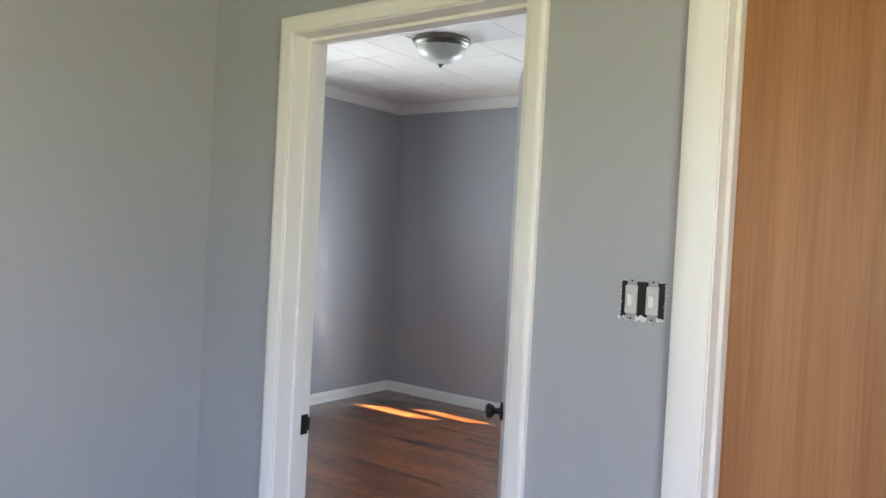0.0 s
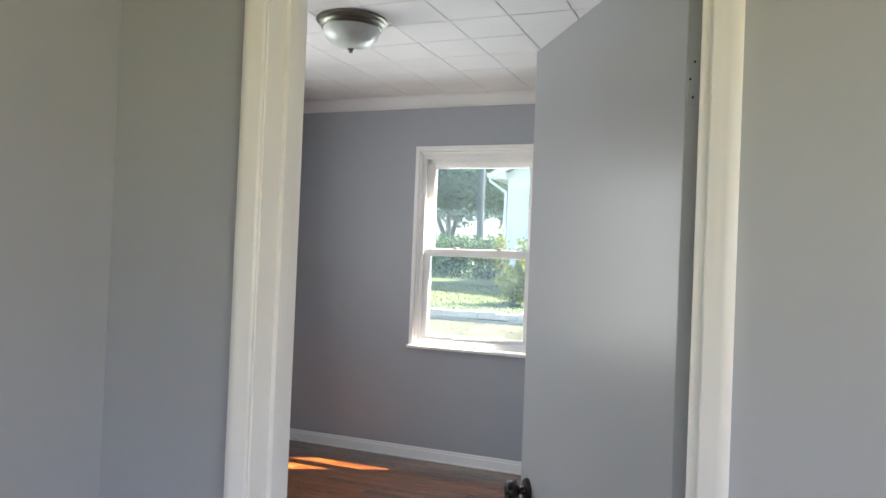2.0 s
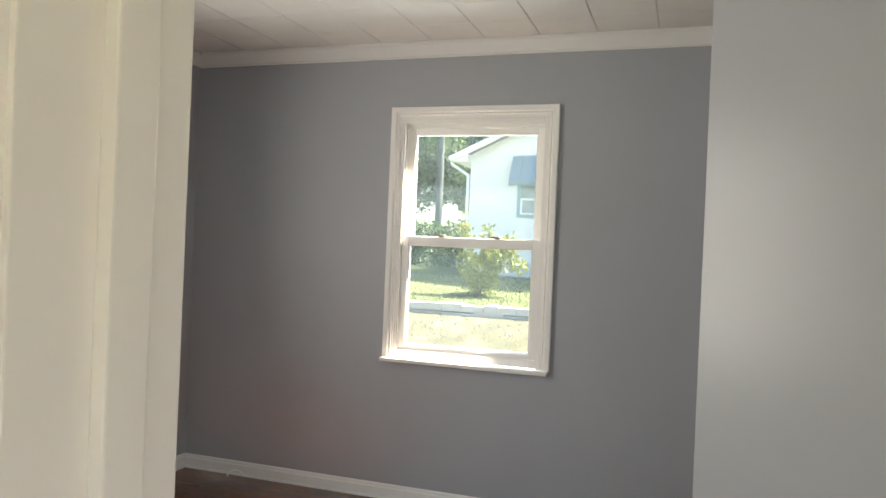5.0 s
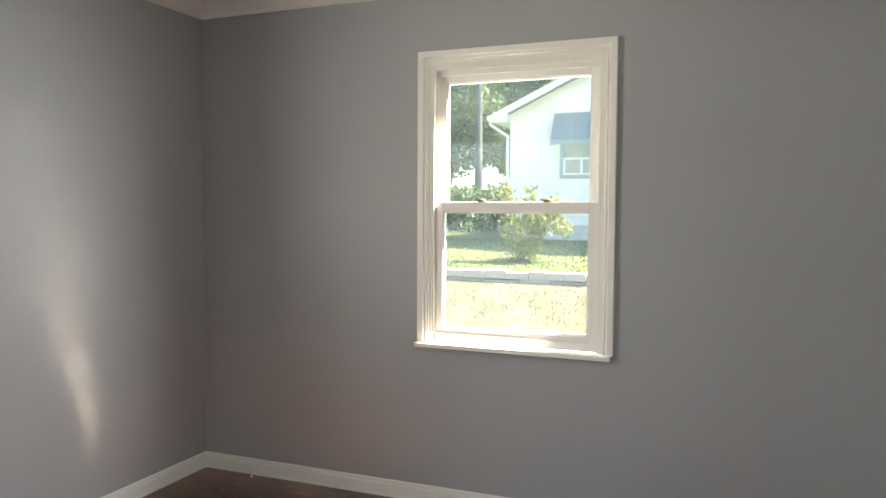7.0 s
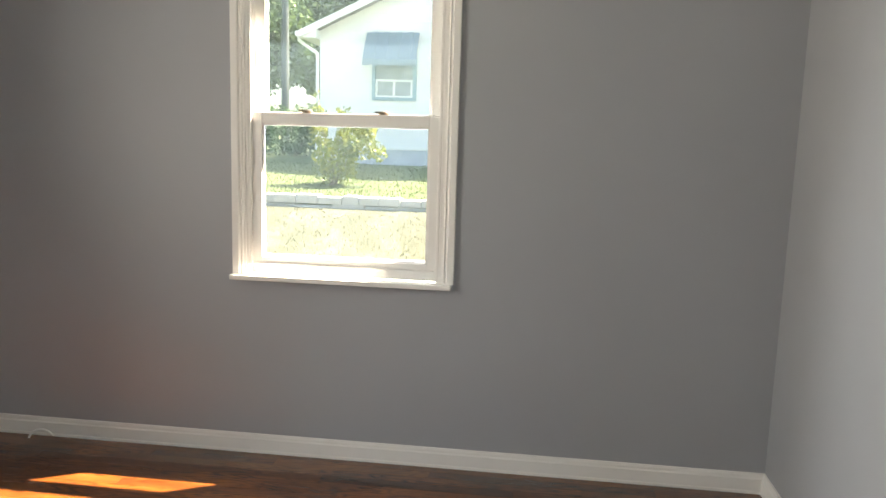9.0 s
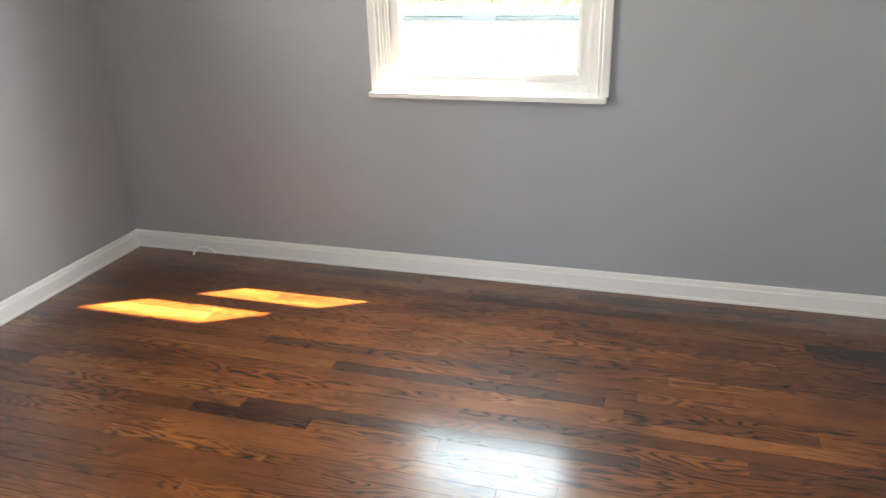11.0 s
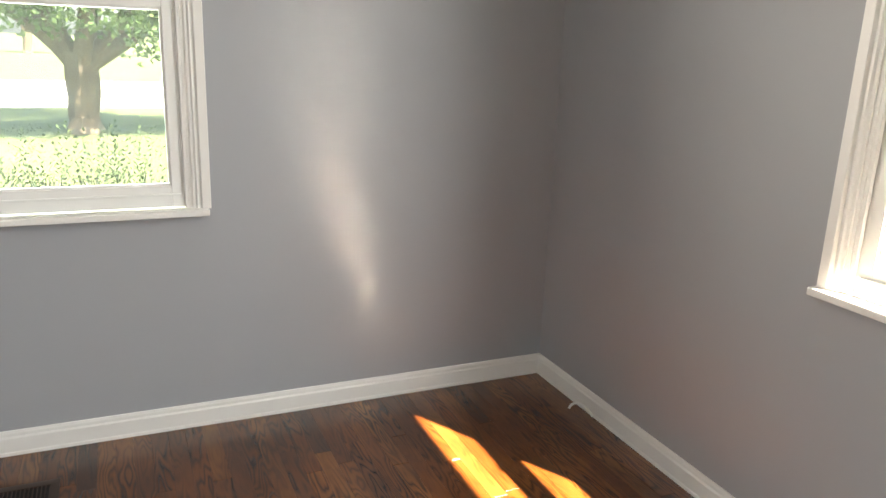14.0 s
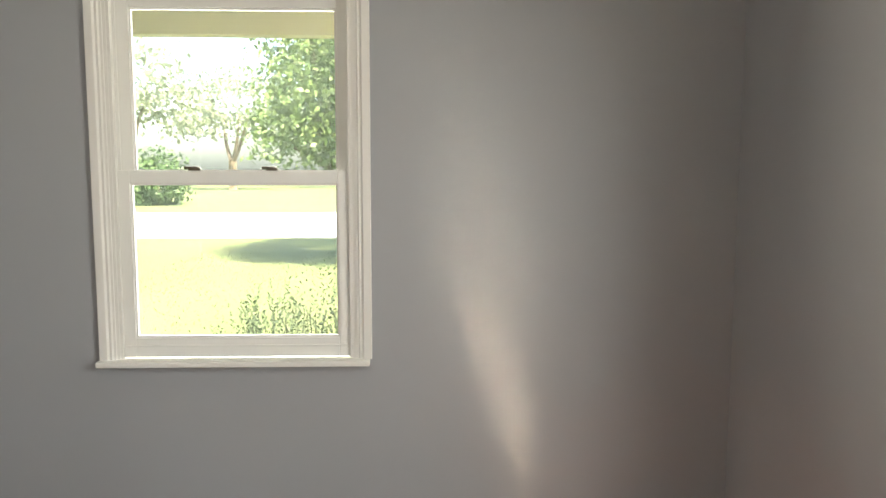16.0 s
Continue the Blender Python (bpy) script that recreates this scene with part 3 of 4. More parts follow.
# unseen frame added round the back hall lamp
added_back_window = thing("window_4", label="plain white frame of an unseen window added in the hall", category="window", kind="structure")
part("window_frame", boxes((3.1, 3.16, HY - 0.09, HY - 0.02, 0.85, 2.15), (4.64, 4.7, HY - 0.09, HY - 0.02, 0.85, 2.15), (3.16, 4.64, HY - 0.09, HY - 0.02, 0.85, 0.91), (3.16, 4.64, HY - 0.09, HY - 0.02, 2.09, 2.15), bevel=0.003), TRIM, added_back_window)
# unseen frame added round the east hall lamp
added_hall_window = thing("window_3", label="plain white frame of an unseen window added to light the hall", category="window", kind="structure")
part("window_frame", boxes((HX1 + 0.02, HX1 + 0.09, -6.15, -6.09, 0.85, 2.15), (HX1 + 0.02, HX1 + 0.09, -4.61, -4.55, 0.85, 2.15), (HX1 + 0.02, HX1 + 0.09, -6.09, -4.61, 0.85, 0.91), (HX1 + 0.02, HX1 + 0.09, -6.09, -4.61, 2.09, 2.15), bevel=0.003), TRIM, added_hall_window)

# ---- ceiling light ----
lamp = thing("ceiling_light", pose(1.708, -1.672, H - 0.002), "flush ceiling light with nickel rim and frosted glass bowl", "ceiling light")
part("rim", lathe([(0, 0), (0.176, 0), (0.1775, -0.005), (0.176, -0.010), (0.164, -0.014), (0.162, -0.020), (0.164, -0.024), (0.154, -0.030), (0.149, -0.038), (0.151, -0.042), (0.146, -0.046), (0.138, -0.044)], 56), NICKEL, lamp, "brushed nickel stepped rim", smooth=True)
part("bowl", lathe([(0.141, -0.040), (0.141, -0.050), (0.137, -0.070), (0.126, -0.091), (0.106, -0.112), (0.078, -0.128), (0.045, -0.138), (0.016, -0.142), (0, -0.143)], 56), FROST, lamp, "frosted white glass bowl", smooth=True)
part("finial", lathe([(0, -0.139), (0.017, -0.141), (0.018, -0.146), (0.010, -0.150), (0.012, -0.155), (0.008, -0.161), (0, -0.163)], 24), NICKEL, lamp, "small nickel finial", smooth=True)

# ---- uncovered double switch ----
sw = thing("light_switch", pose(3.815, HALL, 1.322), "two toggle switches in an open wall box without cover plate", "switch")
part("wall_box", boxes((-0.048, 0.048, -0.0012, 0.0005, -0.040, 0.038)), DARK, sw, "dark open box")
for x in (-0.024, 0.023):
    part("yoke", boxes((x - 0.0105, x + 0.0105, -0.004, -0.0012, -0.046, 0.043), bevel=0.0006), STEEL, sw, "zinc mounting strap")
    for z0, z1, w in ((-0.0615, -0.0515, 0.017), (0.0465, 0.0515, 0.013)):
        part("ear", boxes((x - w, x + w, -0.0024, 0.0005, z0, z1), (x - 0.006, x + 0.006, -0.0022, 0.0005, z0 - 0.004 if z0 > 0 else z1, z0 if z0 > 0 else z1 + 0.006), bevel=0.0008), WALL, sw, "strap ear painted over in wall grey")
    bd = part("switch_body", boxes((x - 0.0128, x + 0.0128, -0.009, -0.0015, -0.031, 0.029), bevel=0.0012), PLASTIC, sw, "pale plastic switch body")
    part("toggle_collar", boxes((x - 0.0078, x - 0.0062, -0.0115, -0.0085, -0.016, 0.014), (x + 0.0062, x + 0.0078, -0.0115, -0.0085, -0.016, 0.014), (x - 0.0062, x + 0.0062, -0.0115, -0.0085, -0.016, -0.0144), (x - 0.0062, x + 0.0062, -0.0115, -0.0085, 0.0124, 0.014), bevel=0.0004), PLASTIC, bd)
    part("toggle", moved(boxes((-0.0052, 0.0052, -0.006, 0.003, -0.0125, 0.0125), bevel=0.0012), pose(x, -0.0105, -0.001, 9, 0, 0)), VINYL, bd, "white toggle lever")
    for z in (-0.042, 0.039):
        part("screw", moved(lathe([(0, 0.001), (0.0018, 0.0007), (0.0024, 0)], 10), pose(x, -0.004, z, 90, 0, 0)), DARK, sw)
    part("ear_screw", moved(lathe([(0, 0.0012), (0.0026, 0.0009), (0.0034, 0)], 12), pose(x - 0.008, -0.0024, -0.0565, 90, 0, 0)), WALL, sw)


def torn_edge():
    """Chipped plaster lip round the box."""
    bm = bmesh.new()
    rnd = random.Random(4)
    for k in range(46):
        u = k / 46 * 4
        s, f = int(u), u - int(u)
        x, z = ((-0.05 + 0.1 * f, -0.042), (0.05, -0.042 + 0.082 * f), (0.05 - 0.1 * f, 0.040), (-0.05, 0.040 - 0.082 * f))[s]
        if s == 2 and rnd.random() < 0.5:
            continue
        r = rnd.uniform(0.0012, 0.0036) * (2.0 if s == 0 else 0.5)
        mat = pose(x + rnd.uniform(-0.002, 0.002), -0.001, z + rnd.uniform(-0.002, 0.002), 0, rnd.uniform(0, 360), 0) @ Matrix.Diagonal((r * 1.5, 0.0022, r, 1))
        bmesh.ops.create_icosphere(bm, subdivisions=1, radius=1, matrix=mat)
    return bm


part("plaster_edge", torn_edge(), PLASTER, sw, "chipped bare plaster edge")

# ---- uncovered outlet on the east wall ----
outlet = thing("wall_outlet", pose(W, -0.86, 0.228, 0, 0, -90), "white duplex outlet in an open wall box without cover", "outlet")
part("wall_box", boxes((-0.030, 0.030, -0.0012, 0.0005, -0.050, 0.050)), DARK, outlet, "dark open box")
part("yoke", boxes((-0.012, 0.012, -0.004, -0.001, -0.053, 0.053), bevel=0.0006), STEEL, outlet)
for z in (-0.020, 0.020):
    part("receptacle", moved(lathe([(0, 0.010), (0.015, 0.0098), (0.017, 0.008), (0.0175, 0)], 24), pose(-0.002, -0.001, z, 90, 0, 0)), VINYL, outlet, "white receptacle face", smooth=True)

# ---- floor register ----
vent = thing("floor_vent", pose(0.300, -2.06, 0.0), "brown metal floor register with slotted grille", "floor vent")
fx, fy, sx, sy, hz = 0.078, 0.178, 0.048, 0.150, 0.006
part("vent_frame", boxes((-fx, -sx, -fy, fy, 0.0005, hz), (sx, fx, -fy, fy, 0.0005, hz), (-sx, sx, -fy, -sy, 0.0005, hz), (-sx, sx, sy, fy, 0.0005, hz), bevel=0.0022), BROWN_METAL, vent)
# flat black sheet stands for the shade below the slats
part("vent_backing", boxes((-sx, sx, -sy, sy, 0.0004, 0.0012)), DARK, vent, "black sheet for the shaded gap under the slats")
slat = None
for k in range(25):
    y = -sy + (k + 1) * 2 * sy / 26
    if slat is None:
        slat = part("slat", moved(boxes((-sx, sx, -0.0015, 0.0015, 0.001, 0.0056), bevel=0.0006), Matrix()), BROWN_METAL, vent)
        slat.location.y = y
    else:
        s2 = slat.copy()
        scene.collection.objects.link(s2)
        s2.location.y = y


def cable_end():
    """Short white cable end that curls out from under the baseboard."""
    cu = bpy.data.curves.new("cable_end", "CURVE")
    cu.dimensions, cu.bevel_depth, cu.bevel_resolution = "3D", 0.0048, 3
    sp = cu.splines.new("BEZIER")
    pts = [(0.452, -0.022, 0.006), (0.436, -0.040, 0.034), (0.408, -0.058, 0.046), (0.380, -0.070, 0.032), (0.366, -0.074, 0.010)]
    sp.bezier_points.add(len(pts) - 1)
    for bp, c in zip(sp.bezier_points, pts):
        bp.co, bp.handle_left_type, bp.handle_right_type = c, "AUTO", "AUTO"
    tmp = bpy.data.objects.new("cable_tmp", cu)
    scene.collection.objects.link(tmp)
    me = bpy.data.meshes.new_from_object(tmp.evaluated_get(bpy.context.evaluated_depsgraph_get()))
    bpy.data.objects.remove(tmp)
    me.materials.clear()
    me.materials.append(VINYL)
    ob = new("cable", me)
    e = tagged(ob, "short white cable end curling out at the baseboard", "cable")
    return e


cable_end()

# ---- outside ----
GZ = -0.35


def ease(a, b, v):
    t = min(1.0, max(0.0, (v - a) / (b - a)))
    return t * t * (3 - 2 * t)


def ground_z(x, y):
    z = GZ + 0.52 * ease(7.4, 9.5, y) + 0.18 * ease(9.62, 9.75, y) + 0.40 * ease(9.9, 15.5, y)
    return z


def grid(name, xs, ys, fn, material):
    verts = [(x, y, fn(x, y)) for y in ys for x in xs]
    k = len(xs)
    faces = [(j * k + i, j * k + i + 1, (j + 1) * k + i + 1, (j + 1) * k + i) for j in range(len(ys) - 1) for i in range(k - 1)]
    me = bpy.data.meshes.new(name)
    me.from_pydata(verts, [], faces)
    me.materials.append(material)
    me.shade_smooth()
    return new(name, me)


gx = [-900, -300, -120] + [-60 + 3 * k for k in range(30)] + [60, 200, 900]
gy = [-900, -200, -60] + [-30 + 3 * k for k in range(12)] + [5 + 0.25 * k for k in range(60)] + [24, 40, 120, 900]
tagged(grid("ground", gx, gy, ground_z, LAWN), "sunlit green lawn around the house", "lawn", kind="structure")
tagged(grid("dry_bank", [-14 + k for k in range(24)], [7.3 + 0.12 * k for k in range(19)], lambda x, y: ground_z(x, y) + 0.008, DRY), "dry yellow grass bank below the low wall", "bank", kind="structure")
tagged(obj("driveway", boxes((-15, 10, 3.2, 7.5, GZ - 0.05, GZ + 0.012)), CONCRETE), "pale concrete driveway in full sun", "driveway", kind="structure")
tagged(obj("road", boxes((-29, -17.5, -300, 300, GZ - 0.05, GZ + 0.015)), CONCRETE), "pale sunlit road across the lawn", "road", kind="structure")


def garden_wall():
    e = thing("garden_wall", label="low wall of pale weathered stone blocks", category="garden wall", kind="structure")
    rnd = random.Random(5)
    for z0, z1, wid, out in ((-0.08, 0.25, 0.7, 0.0), (0.245, 0.37, 0.34, 0.03)):
        x = -12.0
        while x < 8:
            w = wid * rnd.uniform(0.8, 1.25)
            b = part("stone", boxes((x, x + w - 0.006, 9.45 - out + rnd.uniform(-0.02, 0.02), 9.75, z0, z1 + rnd.uniform(-0.045, 0.03)), bevel=0.02), STONE, e)
            x += w
    return e


garden_wall()


def leaf_cloud(count, blobs, size, seed, flat=0.6):
    """Many small bent leaves scattered in uneven clumps."""
    rng = np.random.default_rng(seed)
    vs, fs = [], []
    tot = sum(b[3] * b[4] * b[5] for b in blobs)
    for cx, cy, cz, rx, ry, rz in blobs:
        k = max(20, int(count * rx * ry * rz / tot))
        d = rng.normal(size=(k, 3))
        d /= np.linalg.norm(d, axis=1)[:, None]
        rad = rng.uniform(0.35, 1.05, k) ** 0.6
        c = d * rad[:, None] * (rx, ry, rz) * (1 + 0.22 * np.sin(5 * d[:, :1] + 4 * d[:, 1:2] + seed)) + (cx, cy, cz)
        u = rng.normal(size=(k, 3))
        u /= np.linalg.norm(u, axis=1)[:, None]
        w = np.cross(u, rng.normal(size=(k, 3)))
        w /= np.linalg.norm(w, axis=1)[:, None]
        s = size * rng.uniform(0.6, 1.4, k)[:, None]
        b0 = len(vs)
        quad = np.stack([c - u * s, c + w * s * flat, c + u * s, c - w * s * flat], 1).reshape(-1, 3)
        vs.extend(map(tuple, quad.tolist()))
        fs.extend((b0 + 4 * i, b0 + 4 * i + 1, b0 + 4 * i + 2, b0 + 4 * i + 3) for i in range(k))
    return vs, fs


def leaf_part(name, data, material, parent):
    me = bpy.data.meshes.new(name)
    me.from_pydata(data[0], [], data[1])
    me.materials.append(material)
    ob = new(name, me)
    ob.parent = parent
    return ob


def limb(bm, a, b, r0, r1, steps=10, rings=6, bend=0.0, seed=0):
    rnd = random.Random(seed)
    a, b = Vector(a), Vector(b)
    d = (b - a).normalized()
    s = d.orthogonal().normalized()
    t = d.cross(s)
    off = Vector((rnd.uniform(-1, 1), rnd.uniform(-1, 1), rnd.uniform(0, 0.5))) * bend
    prev = None
    for k in range(rings + 1):
        f = k / rings
        c = a.lerp(b, f) + off * math.sin(math.pi * f)
        r = r0 + (r1 - r0) * f
        ring = [bm.verts.new(c + (s * math.cos(2 * math.pi * q / steps) + t * math.sin(2 * math.pi * q / steps)) * r * (1 + 0.12 * math.sin(3 * q + 5 * f))) for q in range(steps)]
        if prev:
            for q in range(steps):
                bm.faces.new((prev[q], prev[(q + 1) % steps], ring[(q + 1) % steps], ring[q]))
        prev = ring
    bm.faces.new(prev)


def tree(x, y, fork, radius, limbs, blobs, leaves, size, seed, label, material):
    z = ground_z(x, y) - 0.05
    e = thing("tree", pose(x, y, z), label, "tree")
    bm = bmesh.new()
    limb(bm, (0, 0, -0.1), (0, 0, 0.35), radius * 1.5, radius * 1.0, 14, 4)
    limb(bm, (0, 0, 0.33), (0, 0.02, fork), radius * 1.0, radius * 1.25, 14, 5, 0.05, seed)
    for k, tip in enumerate(limbs):
        limb(bm, (0.1 * tip[0] / 4, 0.1 * tip[1] / 4, fork - 0.25), tip, radius * 0.72, radius * 0.12, 10, 7, 0.25, seed + k)
    part("trunk", bm, BARK, e, "grey-brown forked trunk", smooth=True)
    leaf_part("crown", leaf_cloud(leaves, blobs, size, seed), material, e)
    return e


# large shade tree on the lawn
tree(-12.3, -2.15, 1.45, 0.24, [(0.6, 2.6, 4.2), (-0.5, -1.6, 4.2), (1.6, 0.4, 4.6), (-1.8, 0.5, 4.4), (0.5, -1.2, 4.8), (0.3, -1.9, 2.6), (0.4, 2.9, 3.0)],
     [(0, 0.3, 4.6, 2.4, 2.2, 1.9), (0.6, 2.2, 3.6, 1.6, 1.7, 1.5), (0.2, -1.2, 3.5, 1.4, 1.0, 1.0), (1.4, 0.3, 3.5, 1.3, 1.5, 1.2), (0.6, 2.6, 2.6, 1.1, 1.2, 0.9), (0.4, -1.7, 2.7, 0.9, 0.7, 0.45), (1.2, -0.9, 2.9, 1.0, 1.0, 0.8), (0.9, 0.1, 2.15, 1.1, 1.5, 0.42), (0.7, 1.8, 1.95, 0.9, 1.0, 0.5), (0.9, -1.5, 2.25, 0.7, 0.8, 0.35), (0.9, 1.4, 1.7, 0.7, 0.8, 0.4)],
     36000, 0.056, 3, "leafy shade tree with a stout forked trunk on the lawn", LEAF)
# trees behind the neighbouring house
tree(-8.5, 25.0, 1.6, 0.18, [(0.7, 0.5, 4.0), (-1.3, 0.3, 4.3), (0.2, -0.8, 4.6)], [(0, 0, 5.4, 2.9, 2.2, 2.0), (0.5, 0, 3.2, 1.9, 1.3, 0.9), (1.6, 0, 4.2, 1.7, 1.6, 1.4), (-1.9, 0, 4.1, 1.6, 1.5, 1.3), (0.2, 0, 7.6, 2.4, 2.0, 2.0)], 26000, 0.11, 8, "leafy tree with a forked trunk beyond the hedge", LEAF)
tree(-5.2, 27.5, 1.8, 0.2, [(0.9, 0.5, 4.5), (-0.9, 0.3, 4.3)], [(0, 0, 5.2, 2.6, 2.2, 1.9), (-0.8, 0, 3.4, 1.9, 1.4, 1.0), (1.4, 0, 7.4, 2.8, 2.2, 2.2), (-1.7, 0, 7.2, 2.0, 1.6, 1.9)], 26000, 0.12, 9, "tall leafy tree behind the neighbouring house", LEAF)
tree(-13.5, 30.0, 1.8, 0.2, [(0.9, 0.5, 4.5), (-0.9, 0.3, 4.3)], [(0, 0, 5.4, 3.2, 2.4, 2.2), (1.0, 0, 8.2, 3.0, 2.4, 2.4)], 14000, 0.14, 10, "tall leafy tree in the distance", LEAF)
tree(-1.5, 29.0, 2.2, 0.22, [(0.9, 0.5, 6.0), (-0.9, 0.3, 6.3)], [(0, 0, 7.6, 2.8, 2.2, 2.4), (2.2, 0, 9.0, 2.8, 2.2, 2.4), (-1.9, 0, 8.8, 2.2, 1.6, 2.1)], 14000, 0.13, 12, "tall leafy tree behind the roof of the neighbouring house", LEAF)
# distant trees over the road; distance haze is put into their leaf colour
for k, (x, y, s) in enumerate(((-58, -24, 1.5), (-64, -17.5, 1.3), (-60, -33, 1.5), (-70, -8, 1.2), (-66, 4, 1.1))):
    tree(x, y, 2.0 * s, 0.3, [(1.5, 1.0, 5 * s), (-1.5, -1, 5 * s), (0, 1.6, 5.5 * s)], [(0, 0, 6.0 * s, 3.0 * s, 3.4 * s, 2.4 * s), (0, 2.4 * s, 4.6 * s, 2 * s, 2.2 * s, 1.6 * s), (0, -2.4 * s, 4.8 * s, 2 * s, 2.2 * s, 1.7 * s)], 2600, 0.17 * s, 20 + k, "distant leafy tree across the road, paled for haze", LEAF_HAZE)


def bush(name, x, y, blobs, leaves, size, seed, material, label, stems=6):
    z = ground_z(x, y)
    e = thing(name, pose(x, y, z), label, "bush")
    bm = bmesh.new()
    rnd = random.Random(seed)
    for k in range(stems):
        b = blobs[k % len(blobs)]
        limb(bm, (rnd.uniform(-0.12, 0.12), rnd.uniform(-0.12, 0.12), -0.05), (b[0] + rnd.uniform(-0.5, 0.5) * b[3], b[1] + rnd.uniform(-0.5, 0.5) * b[4], b[2] + 0.3 * b[5]), 0.022, 0.006, 6, 4, 0.05, seed + k)
    part("stems", bm, BARK, e)
    leaf_part("leaves", leaf_cloud(leaves, blobs, size, seed), material, e)
    return e


bush("bush", -1.35, 11.6, [(0, 0, 0.5, 0.45, 0.4, 0.48), (0.40, 0, 0.92, 0.40, 0.35, 0.34), (-0.38, 0, 1.10, 0.20, 0.2, 0.42), (-0.45, 0, 1.55, 0.10, 0.1, 0.30), (0.12, 0, 1.25, 0.16, 0.15, 0.30), (0.62, 0, 1.15, 0.2, 0.2, 0.22), (0.8, 0, 0.7, 0.22, 0.2, 0.2)], 2300, 0.05, 31, LEAF_YELLOW, "yellow-green shrub in front of the white house")
for k, (x, y) in enumerate(((-9.8, 20.5), (-7.4, 20.2), (-5.2, 20.4))):
    bush("hedge", x, y, [(0, 0, 0.75, 1.5, 0.9, 0.85), (0.8, 0, 0.9, 0.9, 0.8, 0.7)], 3500, 0.07, 41 + k, LEAF_DARK, "clipped dark green hedge beside the white house")
for k, (x, y) in enumerate(((-36, -14.6), (-38, -17.5))):
    bush("hedge", x, y, [(0, 0, 1.2, 1.6, 1.7, 1.5)], 2500, 0.13, 51 + k, LEAF_DARK, "dark round shrub at the far side of the road")


def reeds(x, y, seed, high):
    """Upright shrub: narrow leaves along many thin shoots."""
    rng = np.random.default_rng(seed)
    vs, fs = [], []
    for _ in range(46):
        bx, by = rng.normal(0, 0.16), rng.normal(0, 0.20)
        lean = rng.normal(0, 0.12, 2)
        h = high * rng.uniform(0.55, 1.1)
        for q in range(26):
            f = (q + 1) / 26
            c = np.array([bx + lean[0] * f, by + lean[1] * f, h * f])
            a = rng.uniform(0, 6.283)
            u = np.array([math.cos(a), math.sin(a), 0.9])
            u = u / np.linalg.norm(u) * rng.uniform(0.03, 0.055)
            w = np.array([-math.sin(a), math.cos(a), 0]) * 0.010
            b = len(vs)
            vs += [tuple(c), tuple(c + u * 0.5 + w), tuple(c + u), tuple(c + u * 0.5 - w)]
            fs.append((b, b + 1, b + 2, b + 3))
    e = thing("shrub", pose(x, y, ground_z(x, y)), "upright light green shrub below the window", "shrub", "shrubs below the window")
    leaf_part("leaves", (vs, fs), LEAF, e)
    bm = bmesh.new()
    rnd = random.Random(seed)
    for k in range(8):
        limb(bm, (rnd.uniform(-0.1, 0.1), rnd.uniform(-0.1, 0.1), -0.04), (rnd.uniform(-0.25, 0.25), rnd.uniform(-0.28, 0.28), high * 0.7), 0.008, 0.003, 5, 3, 0.03, seed + k)
    part("stems", bm, BARK, e)


for k, (x, y, h) in enumerate(((-3.4, -1.30, 0.92), (-3.45, -1.72, 1.0), (-3.4, -2.10, 0.98), (-3.5, -2.50, 0.80), (-3.4, -0.85, 0.92), (-3.45, -0.40, 0.9))):
    reeds(x, y, 60 + k, h)


def grass(name, beds, material, label, seed):
    rng = np.random.default_rng(seed)
    vs, fs = [], []
    for k, x0, x1, y0, y1, h in beds:
        for x, y, a, s in zip(rng.uniform(x0, x1, k), rng.uniform(y0, y1, k), rng.uniform(0, 6.283, k), rng.uniform(0.5, 1.4, k)):
            z, b = ground_z(x, y) - 0.01, len(vs)
            dx, dy, w = math.cos(a), math.sin(a), 0.012
            vs += [(x - dy * w, y + dx * w, z), (x + dy * w, y - dx * w, z), (x + dx * h * s * 0.6, y + dy * h * s * 0.6, z + h * s)]
            fs.append((b, b + 1, b + 2))
    me = bpy.data.meshes.new(name)
    me.from_pydata(vs, [], fs)
    me.materials.append(material)
    tagged(new(name, me), label, "grass", kind="stuff")


grass("grass", ((12000, -7, 4, 9.75, 15, 0.06), (6000, -14, -3, -6, 0.5, 0.035)), BLADES, "uneven blades of sunlit grass", 77)
grass("dry_grass", ((7000, -8, 4, 7.45, 9.45, 0.04),), DRY_BLADES, "sparse dry yellow grass on the bank", 78)


